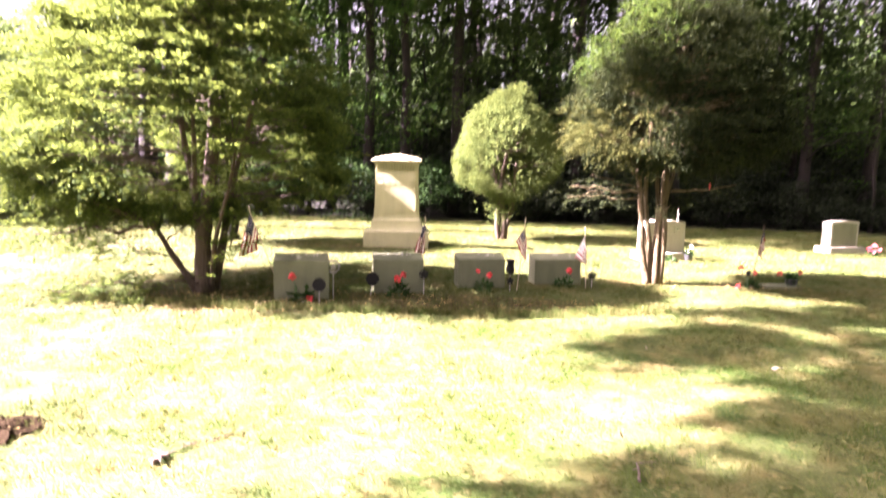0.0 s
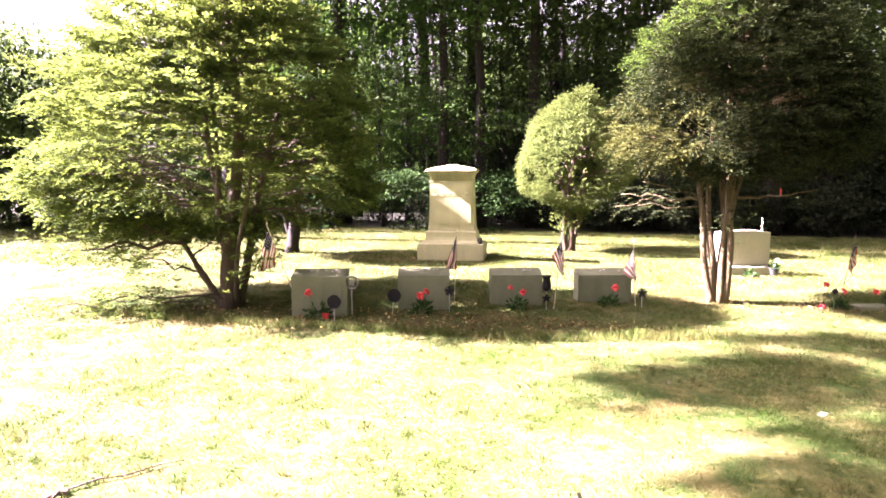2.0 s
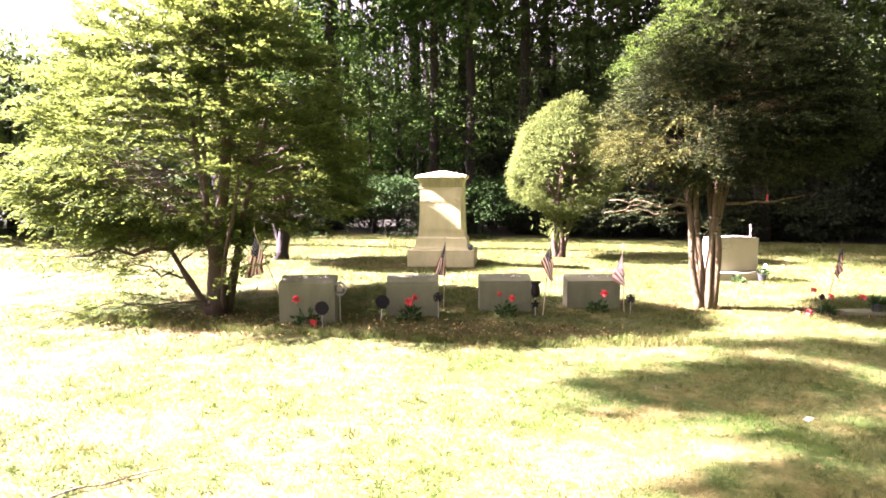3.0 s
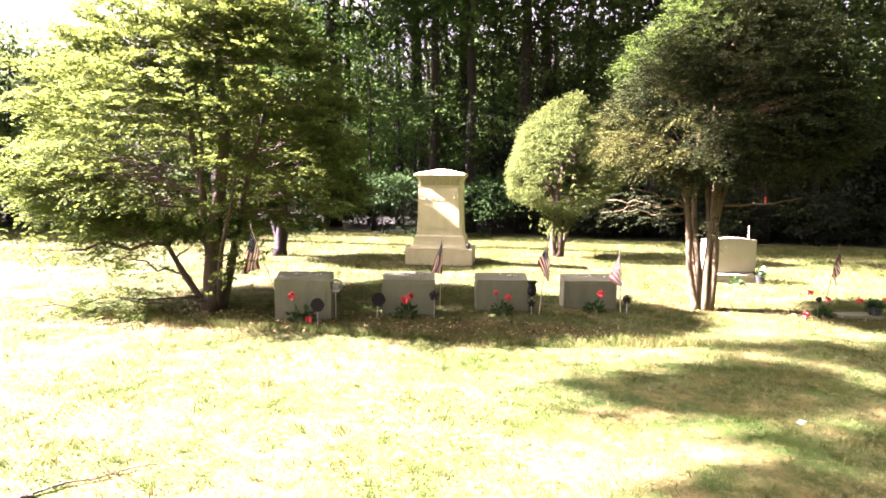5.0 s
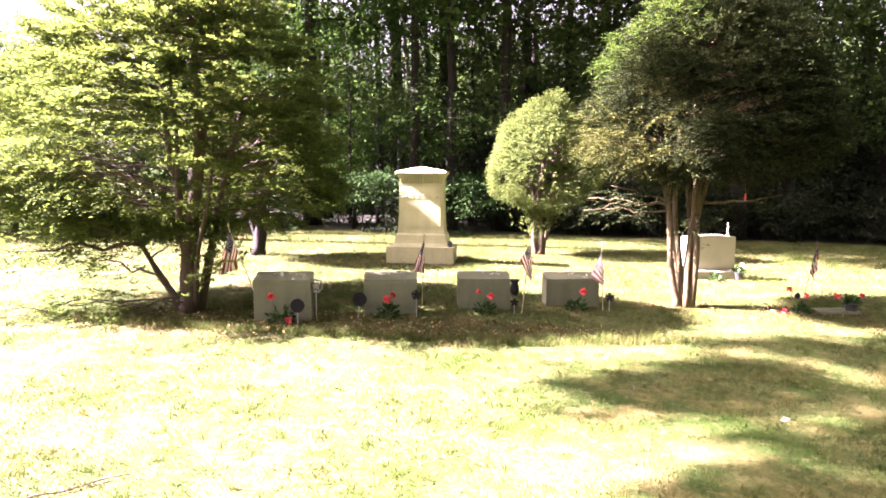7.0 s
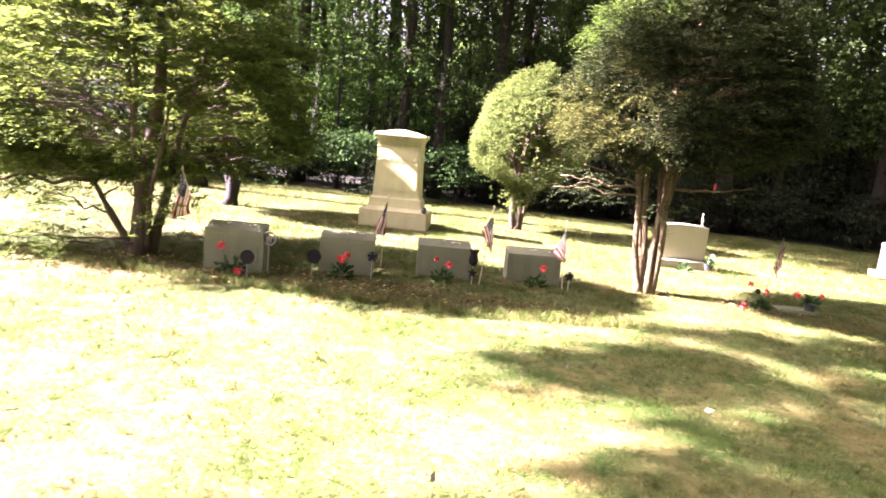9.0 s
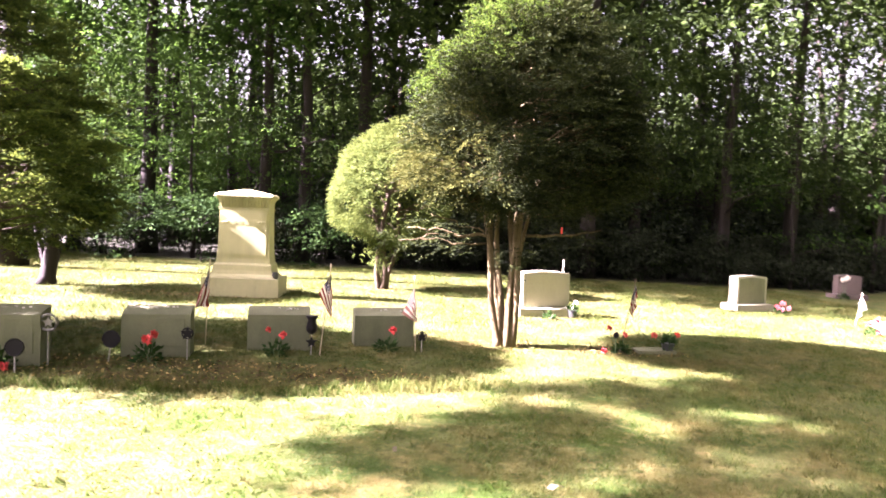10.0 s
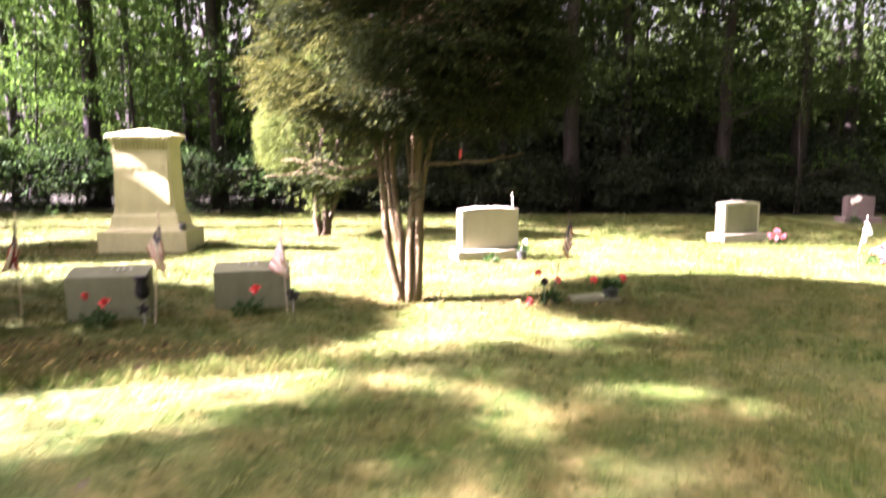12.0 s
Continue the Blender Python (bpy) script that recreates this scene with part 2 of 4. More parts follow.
# Paler golden copy of the yew bark, with sunlight put into its colour.
M_YEWBARK_PALE = bark_material("sunlit_yew_bark", (0.022, 0.016, 0.007), (0.1, 0.078, 0.036), 1.6)
M_BUFF = stone_material("buff_granite", (0.2667, 0.2576, 0.1253), (0.1761, 0.1695, 0.08469), (0.1494, 0.1469, 0.06876))
M_GREY = stone_material("grey_granite", (0.1059, 0.1139, 0.05783), (0.05825, 0.06354, 0.03279), (0.04232, 0.04937, 0.02117))
M_PALE = stone_material("pale_granite", (0.252, 0.2426, 0.168), (0.174, 0.167, 0.1176), (0.192, 0.1827, 0.112), 220.0, 0.35)
M_POLISH = stone_material("polished_panel", (0.258, 0.2457, 0.1624), (0.18, 0.1701, 0.112), (0.168, 0.1575, 0.0896), 260.0, 0.25)
M_ROSE = stone_material("rose_granite", (0.075, 0.056, 0.045), (0.045, 0.034, 0.028), (0.07, 0.055, 0.042))
M_BRONZE = plain("dark_bronze", (0.006, 0.0055, 0.005), 0.6, 0.2, 0.1)
M_ALUM = plain("dull_aluminium", (0.15, 0.145, 0.13), 0.5, 0.4, 0.6)
M_STAKE = plain("pale_stake", (0.2, 0.19, 0.16), 0.6)
M_STICK = plain("pale_wood_stick", (0.3, 0.25, 0.16), 0.7)
M_RED = plain("red_petals", (0.52, 0.055, 0.045), 0.6, 0.3, 0.0, 0.4, 90.0)
M_PINK = plain("pink_petals", (0.72, 0.22, 0.25), 0.6, 0.3, 0.0, 0.4, 90.0)
M_CREAM = plain("cream_petals", (0.7, 0.64, 0.52), 0.6, 0.3, 0.0, 0.2, 90.0)
M_STEM = plain("plant_green", (0.035, 0.07, 0.02), 0.6)
M_POT = plain("dark_plastic_pot", (0.02, 0.022, 0.02), 0.5)
M_TWIG = bark_material("dead_twig", (0.025, 0.017, 0.012), (0.1, 0.075, 0.055), 2.0)
M_WHITE = plain("white_cloth", (0.74, 0.72, 0.68), 0.8, 0.2, 0.0, 0.08)
M_PEBBLE = plain("pebbles", (0.36, 0.34, 0.30), 0.8)
M_CLOD = plain("dark_turf_and_soil", (0.013, 0.0095, 0.005), 0.95, 0.0, 0.0, 0.5, 60.0)
M_DRY = plain("dry_leaf", (0.12, 0.1, 0.06), 0.8)


# ---- geometry helpers ----
def gz(x, y):
    """Height of the lawn: it falls gently towards +x."""
    xs = np.clip(x, -14, 16)
    return -0.015 - 0.017 * xs + 0.012 * np.sin(x * 1.3 + y * 0.7) * np.cos(y * 1.1 - x * 0.4)


class Geo:
    """Gathers vertices and faces of one mesh."""

    def __init__(self):
        self.v, self.f, self.n = [], [], 0

    def add(self, verts, faces):
        self.v.extend([tuple(p) for p in verts])
        self.f.extend([tuple(i + self.n for i in f) for f in faces])
        self.n += len(verts)
        return self

    def tube(self, pts, radii, sides=7, cap=True):
        pts = [Vector(p) for p in pts]
        verts, faces = [], []
        for i, p in enumerate(pts):
            d = (pts[min(i + 1, len(pts) - 1)] - pts[max(i - 1, 0)]).normalized()
            a = d.orthogonal().normalized() if abs(d.z) < 0.9 else Vector((1, 0, 0)).cross(d).normalized()
            b = d.cross(a)
            for k in range(sides):
                w = 2 * math.pi * k / sides
                verts.append(p + (a * math.cos(w) + b * math.sin(w)) * radii[i])
        for i in range(len(pts) - 1):
            for k in range(sides):
                k2 = (k + 1) % sides
                faces.append((i * sides + k, i * sides + k2, (i + 1) * sides + k2, (i + 1) * sides + k))
        if cap:
            faces.append(tuple(range(sides))[::-1])
            faces.append(tuple((len(pts) - 1) * sides + k for k in range(sides)))
        return self.add(verts, faces)

    def loft(self, sections):
        """Sections (z, half width, half depth[, y shift]) of a rectangular pillar."""
        verts, faces = [], []
        for s in sections:
            z, w, d = s[:3]
            y = s[3] if len(s) > 3 else 0
            verts += [(-w, y - d, z), (w, y - d, z), (w, y + d, z), (-w, y + d, z)]
        for i in range(len(sections) - 1):
            for k in range(4):
                k2 = (k + 1) % 4
                faces.append((4 * i + k, 4 * i + k2, 4 * i + 4 + k2, 4 * i + 4 + k))
        faces.append((3, 2, 1, 0))
        n = 4 * (len(sections) - 1)
        faces.append((n, n + 1, n + 2, n + 3))
        return self.add(verts, faces)

    def mesh(self, name, smooth=False):
        me = bpy.data.meshes.new(name)
        me.from_pydata(self.v, [], self.f)
        if smooth:
            me.polygons.foreach_set("use_smooth", [True] * len(me.polygons))
        me.update()
        return me


def quads_mesh(name, verts, sides=4):
    """A mesh of loose faces from an array (faces * sides, 3)."""
    verts = np.asarray(verts, dtype=np.float32).reshape(-1, 3)
    n, k = len(verts), len(verts) // sides
    me = bpy.data.meshes.new(name)
    me.vertices.add(n)
    me.vertices.foreach_set("co", verts.ravel())
    me.loops.add(n)
    me.loops.foreach_set("vertex_index", np.arange(n, dtype=np.int32))
    me.polygons.add(k)
    me.polygons.foreach_set("loop_start", np.arange(0, n, sides, dtype=np.int32))
    me.update(calc_edges=True)
    me.validate()
    return me


def part(name, mesh, material, parent, label=""):
    if isinstance(mesh, Geo):
        mesh = mesh.mesh(name)
    elif isinstance(mesh, bmesh.types.BMesh):
        bm, mesh = mesh, bpy.data.meshes.new(name)
        bm.to_mesh(mesh)
        bm.free()
    mesh.materials.clear()
    mesh.materials.append(material)
    ob = new(name, mesh)
    ob.parent = parent
    return tagged(ob, label)


def thing(name, m, label, category, group="", kind=""):
    ob = new(name)
    ob.empty_display_size = 0.1
    ob.matrix_basis = m
    return tagged(ob, label, category, group, kind)


def box_bm(w, d, h, bevel=0.008, top=None):
    """A bevelled block standing on z = 0, its worn edges a little uneven; top: drop of its front upper edge."""
    bm = bmesh.new()
    bmesh.ops.create_cube(bm, size=1.0)
    for v in bm.verts:
        v.co = Vector((v.co.x * w, v.co.y * d, (v.co.z + 0.5) * h))
        if top and v.co.z > h * 0.5 and v.co.y < 0:
            v.co.z -= top
    if bevel:
        bmesh.ops.bevel(bm, geom=bm.edges[:], offset=bevel, segments=2, affect="EDGES", profile=0.6)
    return bm


def rough_block(w, d, h, amount=0.012, cuts=7, top=0.0, seed=0):
    """A split-faced block with an uneven surface."""
    bm = box_bm(w, d, h, 0, top)
    bmesh.ops.subdivide_edges(bm, edges=bm.edges[:], cuts=cuts, use_grid_fill=True)
    for v in bm.verts:
        k = noise.noise_vector(v.co * 9 + Vector((seed, seed * 2.7, 0)))
        v.co += k * amount
    return bm


def unit(v):
    return v / np.maximum(np.linalg.norm(v, axis=-1, keepdims=True), 1e-6)


def leaf_quads(c, axis, length, width, r, facing=None, loose=0.45):
    """Diamond leaves at c along axis; they face the given way more or less, or any way."""
    ref = unit(r.normal(size=c.shape) * np.array([0.6, 0.6, 1.0])) if facing is None else facing + r.normal(0, loose, c.shape)
    side = unit(np.cross(axis, ref))
    length, width = np.asarray(length).reshape(-1, 1), np.asarray(width).reshape(-1, 1)
    return np.stack([c, c + axis * length * 0.45 + side * width, c + axis * length, c + axis * length * 0.45 - side * width], axis=1).reshape(-1, 3)


def field(p, scale, seed):
    """A cheap smooth random field of about -1 to 1 at points p."""
    q = p * scale + seed
    return (np.sin(q[:, 0] * 1.7 + 1.3 * np.sin(q[:, 1] * 1.1 + seed)) + np.sin(q[:, 1] * 1.9 + 1.2 * np.sin(q[:, 2] * 1.3)) + np.sin(q[:, 2] * 1.6 + 1.4 * np.sin(q[:, 0] * 0.9))) / 3


# ---- ground ----
def build_ground():
    far = [30, 45, 70, 120, 250, 600, 1500]
    xs = np.array([-v for v in far[::-1]] + [-22, -17] + list(np.arange(-13, 16.01, 0.25)) + [18, 23] + far)
    ys = np.array([-v for v in far[::-1]] + [-22, -17] + list(np.arange(-13, 8.01, 0.25)) + [10, 13, 18, 23] + far)
    X, Y = np.meshgrid(xs, ys)
    Z = gz(X, Y)
    V = np.stack([X, Y, Z], -1).reshape(-1, 3)
    nx, ny = len(xs), len(ys)
    F = [(j * nx + i, j * nx + i + 1, (j + 1) * nx + i + 1, (j + 1) * nx + i) for j in range(ny - 1) for i in range(nx - 1)]
    me = Geo().add(V.tolist(), F).mesh("ground", True)
    me.materials.append(M_GROUND)
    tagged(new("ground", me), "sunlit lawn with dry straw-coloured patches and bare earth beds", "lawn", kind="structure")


def bare(x, y):
    """1 in the middle of a bed, 0 on open lawn."""
    k = np.zeros_like(x)
    for cx, cy, rx, ry in BEDS:
        k = np.maximum(k, np.clip(1.35 - np.hypot((x - cx) / rx, (y - cy) / ry), 0, 1))
    return np.clip(k + np.clip((y - WOOD_EDGE - 0.6) * 1.2, 0, 1), 0, 1)


def build_grass():
    r = np.random.default_rng(11)
    blocks = []
    # (x range, y range, blades per square metre, height, half width)
    for x0, x1, y0, y1, dens, hgt, wid in [(-3.5, 6.5, -9.6, -5.5, 4400, 0.027, 0.0030), (-5, 9.5, -5.5, -2.0, 2600, 0.033, 0.0038), (-8, 13, -2.0, 6.6, 1000, 0.055, 0.0055), (-9, -3.5, -9.6, -5.5, 900, 0.045, 0.005), (-16, -8, -3, 6, 260, 0.06, 0.012)]:
        n = int((x1 - x0) * (y1 - y0) * dens)
        x, y = r.uniform(x0, x1, n), r.uniform(y0, y1, n)
        P = np.stack([x, y, np.zeros(n)], 1)
        clump = 0.5 + 0.5 * field(P, 3.1, 2.0) + 0.35 * field(P, 9.0, 5.0)
        keep = r.uniform(size=n) < np.clip(0.55 + 0.5 * clump, 0.12, 1) * (1 - 0.55 * bare(x, y))
        x, y, clump = x[keep], y[keep], clump[keep]
        n = len(x)
        h = hgt * (0.45 + 0.75 * np.clip(clump, 0, 1.4)) * r.uniform(0.5, 1.35, n)
        a = r.uniform(0, 2 * np.pi, n)
        lean = r.normal(0, 0.8, (n, 2)) * h[:, None]
        z = gz(x, y) - 0.004
        sx, sy = np.cos(a) * wid, np.sin(a) * wid
        base = np.stack([x, y, z], 1)
        side = np.stack([sx, sy, 0 * sx], 1)
        tip = base + np.stack([lean[:, 0], lean[:, 1], h], 1)
        blocks.append(np.stack([base - side, base + side, tip], 1).reshape(-1, 3))
    # scattered taller tufts
    n = 1500
    k = np.repeat(np.arange(n), 16)
    x, y = r.uniform(-3.5, 7.5, n)[k] + r.normal(0, 0.028, len(k)), (-9.4 + 6.6 * r.uniform(size=n) ** 1.3)[k] + r.normal(0, 0.028, len(k))
    h = r.uniform(0.03, 0.075, n)[k] * r.uniform(0.5, 1.2, len(k))
    a = r.uniform(0, 2 * np.pi, len(k))
    base = np.stack([x, y, gz(x, y) - 0.004], 1)
    side = np.stack([np.cos(a), np.sin(a), 0 * a], 1) * 0.0035
    tip = base + np.stack([r.normal(0, 0.55, len(k)) * h, r.normal(0, 0.55, len(k)) * h, h], 1)
    blocks.append(np.stack([base - side, base + side, tip], 1).reshape(-1, 3))
    # longer blades left along the front of the bed
    n = 620
    k = np.repeat(np.arange(n), 14)
    a = r.uniform(1.05 * np.pi, 1.95 * np.pi, n)
    q = r.uniform(0.95, 1.28, n)
    cx, cy, rx, ry = BEDS[0]
    x, y = (cx - 0.3 + (rx + 0.3) * q * np.cos(a))[k] + r.normal(0, 0.04, len(k)), (cy + ry * q * np.sin(a))[k] + r.normal(0, 0.04, len(k))
    h = r.uniform(0.04, 0.1, n)[k] * r.uniform(0.5, 1.2, len(k))
    a = r.uniform(0, 2 * np.pi, len(k))
    base = np.stack([x, y, gz(x, y) - 0.004], 1)
    side = np.stack([np.cos(a), np.sin(a), 0 * a], 1) * 0.004
    tip = base + np.stack([r.normal(0, 0.5, len(k)) * h, r.normal(0, 0.5, len(k)) * h, h], 1)
    blocks.append(np.stack([base - side, base + side, tip], 1).reshape(-1, 3))
    me = quads_mesh("grass", np.concatenate(blocks), 3)
    me.materials.append(M_BLADE)
    tagged(new("grass", me), "short mown grass, green and straw-yellow blades", "grass", kind="stuff")


def build_litter():
    """Fallen leaves, needles and mulch chips on the beds, the golden ones painting flecks of sun, and clover in the
    lawn.
    """
    r = np.random.default_rng(5)
    c = []
    for (cx, cy, rx, ry), n in zip(BEDS, (1900, 800, 40, 300, 150, 120, 500)):
        a, q = r.uniform(0, 2 * np.pi, n), np.sqrt(r.uniform(0, 1.15, n))
        c.append(np.stack([cx + rx * q * np.cos(a), cy + ry * q * np.sin(a)], 1))
    c = np.concatenate(c)
    z = gz(c[:, 0], c[:, 1]) + r.uniform(0.002, 0.018, len(c))
    c = np.column_stack([c, z])
    ax = unit(np.column_stack([r.normal(size=(len(c), 2)), r.normal(0, 0.35, len(c))]))
    me = quads_mesh("mulch", leaf_quads(c, ax, r.uniform(0.015, 0.06, len(c)), r.uniform(0.004, 0.013, len(c)), r))
    m = Nodes("mulch_and_sun_flecks")
    # Brown chips, with sun flecks painted in at the golden end.
    me.materials.append(m.finish(m.ramp(m.island(), [(0, (0.02, 0.015, 0.008)), (0.55, (0.07, 0.05, 0.02)), (0.8, (0.2, 0.15, 0.05)), (1, (0.27, 0.2, 0.07))]), 0.9, 0.1))
    tagged(new("mulch", me), "brown mulch, dead needles, fallen leaves and golden sun-fleck chips on the beds", "mulch", kind="stuff")


# ---- yews ----
def sprays(c, d, r, leaflets=9, size=0.17, leaf=0.06, slim=0.2, facing=None):
    """Feathery sprays at c along d."""
    n = len(c)
    side = unit(np.cross(d, np.array([0, 0, 1.0])) + 1e-3)
    up = np.cross(side, d)
    size = size * r.uniform(0.6, 1.25, n)
    out = []
    for k in range(leaflets):
        s = k / (leaflets - 1)
        sgn = 1 if k % 2 else -1
        p = c + d * (size * s)[:, None] - np.array([0, 0, 1.0]) * (size * 0.25 * s * s)[:, None]
        w = (0.85 if k < leaflets - 1 else 0.1) * sgn
        ax = unit(d * (0.55 + 0.4 * s) + side * w + up * r.normal(0.05, 0.28, (n, 1)) + r.normal(0, 0.12, (n, 3)))
        out.append(leaf_quads(p, ax, leaf * (1.15 - 0.45 * s) * r.uniform(0.7, 1.3, n), leaf * slim * np.ones(n), r, np.array([0, 0, 1.0]) if facing is None else facing))
    return np.concatenate(out)


def yew_points(n, r, centre, rx, ry, up, down, tier, gap, seed, rough=0.13, inner=0.62, taper=0.0):
    d = unit(r.normal(size=(n, 3)))
    d[:, 2] *= np.where(r.uniform(size=n) < 0.35, -1, 1) * np.sign(d[:, 2])
    lump = 1 + rough * field(d, 3.2, seed) + rough * 0.6 * field(d, 7.5, seed + 3)
    q = (inner + (1 - inner) * r.uniform(size=n) ** 0.6) * lump
    h = np.where(d[:, 2] > 0, up, down)
    s = np.clip(d[:, 2], 0, 0.98)
    d[:, :2] *= (1 - taper + taper * (1 - s ** 1.5) / np.sqrt(1 - s * s))[:, None]
    p = centre + d * np.stack([np.full(n, rx), np.full(n, ry), h], 1) * q[:, None]
    if tier:
        t = np.round((p[:, 2] + 0.08 * field(p, 1.4, seed)) / tier) * tier
        p[:, 2] += 0.6 * (t - p[:, 2])
    keep = field(p, 2.4, seed + 9) + 0.5 * field(p, 6.0, seed) > gap
    return p[keep], d[keep]


def fans(p, d, r, each, reach, wide):
    """Flat fans of sprays that droop a little outwards, each on a branch end at p."""
    n = len(p)
    out = unit(d * np.array([1, 1, 0.3]) + r.normal(0, 0.32, (n, 3)) * np.array([1, 1, 0.85]))
    side = unit(np.cross(out, np.array([0, 0, 1.0])) + 1e-3)
    k = np.repeat(np.arange(n), each)
    s, w = r.uniform(-1, 0.75, (n * each, 1)), r.normal(0, 0.5, (n * each, 1))
    big = r.uniform(0.7, 1.35, (n, 1))[k]
    q = p[k] + out[k] * s * reach * big + side[k] * w * wide * big * (1.1 - 0.5 * s) - np.array([0, 0, 0.3]) * reach * np.maximum(0, s) ** 2 + np.array([0, 0, 1.0]) * r.normal(0, 0.022, (n * each, 1))
    way = out[k] + side[k] * w * 1.1 + r.normal(0, 0.18, (n * each, 3))
    return q, way, d[k]


def limb(g, a, b, r0, r1, rnd, wob=0.06, n=6, sides=6, knots=0.0):
    a, b = Vector(a), Vector(b)
    pts, rad, ph = [], [], rnd.uniform(0, 6.28)
    L = (b - a).length
    for i in range(n):
        s = i / (n - 1)
        p = a.lerp(b, s)
        if knots:
            p += Vector((math.sin(4.5 * s + ph), math.cos(3.7 * s + 2 * ph), 0)) * wob * L * math.sin(math.pi * s)
        else:
            p += Vector((rnd.uniform(-1, 1), rnd.uniform(-1, 1), rnd.uniform(-1, 1))) * wob * L * math.sin(math.pi * s)
        pts.append(p)
        rad.append((r0 + (r1 - r0) * s) * (1 + (rnd.uniform(-knots, knots) if knots else 0)) * (1 + (0.45 * (1 - s) ** 12 if knots else 0)))
    g.tube(pts, rad, sides)
    return pts


def build_yew(base, stems, centre, rx, ry, up, down, count, label, seed, material, tier=0.24, gap=-0.45, size=0.17, leaf=0.06, low=(), inner=0.62, rough=0.13, twigs=70, taper=0.0, sway=0.05, leaflets=9, slim=0.2, each=0, reach=0.22, wide=0.2, bare_side=None, dead=None, clipped=False, lit_rim=None, bark=None):
    """A many-stemmed yew. stems: foot, head and radii; centre: of the crown, from the foot."""
    r, rnd = np.random.default_rng(seed), random.Random(seed)
    bark = bark or M_YEWBARK
    top = thing("yew_tree", pose(base[0], base[1], float(gz(base[0], base[1])) - 0.03), label, "tree", "yews of the plot")
    ends = []
    for foot, head, r0, r1 in stems:
        g = Geo()
        pts = limb(g, foot, head, r0, r1, rnd, sway, 16, 9, 0.13)
        ends += pts[7:]
        part("stem", g.mesh("stem", True), bark, top)
    cen = np.array(centre)
    p, d = yew_points(count, r, cen, rx, ry, up, down, tier, gap, seed, rough, inner, taper)
    if bare_side is not None:
        way, low_z, amount = bare_side
        thin = (d @ unit(np.array(way)) > 0.55) & (p[:, 2] < low_z) & (r.uniform(size=len(p)) < amount)
        p, d = p[~thin], d[~thin]
    if each:
        g = Geo()
        for e in p[::4]:
            s = min(ends, key=lambda q: (q - Vector(e)).length + 0.9 * abs(q.z - e[2] + 0.2))
            limb(g, s.lerp(Vector(e), 0.25), Vector(e), 0.008, 0.003, rnd, 0.07, 5, 4)
        tagged(part("inner_growth", g, bark, top), "fine bare twigs inside the crown", kind="stuff")
    extra_p, extra_d = [], []
    for k in range(twigs):
        g = Geo()
        e = p[rnd.randrange(len(p))]
        s = min(ends, key=lambda q: (q - Vector(e)).length + 0.8 * abs(q.z - e[2] + 0.25))
        limb(g, s, Vector(e), 0.014, 0.004, rnd, 0.08, 6, 5)
        part("branch", g, bark, top)
    for a, b, r0, n in low:
        g = Geo()
        pts = limb(g, a, b, r0, 0.006, rnd, 0.05, 9, 7)
        part("limb", g.mesh("limb", True), bark, top)
        for i in range(n):
            s = rnd.uniform(0.3, 1.0)
            q = pts[0].lerp(pts[-1], s)
            q = min(pts, key=lambda w: (w - q).length)
            o = Vector((rnd.gauss(0, 0.16), rnd.gauss(0, 0.2), rnd.gauss(-0.03, 0.10)))
            extra_p.append(q + o)
            out = (pts[-1] - pts[0]).normalized()
            extra_d.append(out + Vector((rnd.gauss(0, 0.5), rnd.gauss(0, 0.6), rnd.gauss(-0.1, 0.25))))
    if each:
        p, flat, d = fans(p, d, r, each, reach, wide)
    else:
        flat = d * np.array([1, 1, 0.45]) + r.normal(0, 0.35, d.shape) + np.array([0, 0, 0.05])
    if dead is not None:
        way, high_z = dead
        old = (p - cen) @ unit(np.array(way)) + 0.35 * field(p, 3.0, seed) + 0.6 * np.minimum(0, high_z - p[:, 2]) + r.normal(0, 0.22, len(p)) > 0.92
        part("dead_sprays", quads_mesh("dead_sprays", sprays(p[old], unit(flat[old]), r, leaflets, size, leaf, slim * 0.8)), M_YEW_BROWN, top, "thin brownish dying sprays")
        p, flat, d = p[~old], flat[~old], d[~old]
    if lit_rim is not None:
        way, reach_out = lit_rim
        # young picks sprays on the sunward top and left, painted paler as sunlit.
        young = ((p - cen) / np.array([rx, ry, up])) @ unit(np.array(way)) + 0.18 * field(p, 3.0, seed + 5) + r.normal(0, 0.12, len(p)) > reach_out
        part("sunlit_rim", quads_mesh("sunlit_rim", sprays(p[young], unit(flat[young]), r, leaflets, size, leaf, slim)), M_YEW_LIT_RIM, top, "yellow-green sprays painted as the crown's sunlit rim")
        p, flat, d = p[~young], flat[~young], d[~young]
    if extra_p:
        p, flat = np.concatenate([p, np.array([tuple(v) for v in extra_p])]), np.concatenate([flat, np.array([tuple(v) for v in extra_d])])
    part("crown", quads_mesh("crown", sprays(p, unit(flat), r, leaflets, size, leaf, slim, np.concatenate([d, np.zeros((len(p) - len(d), 3))]) * 1.6 + np.array([0, 0, 0.25]) if clipped else None)), material, top)
    return top


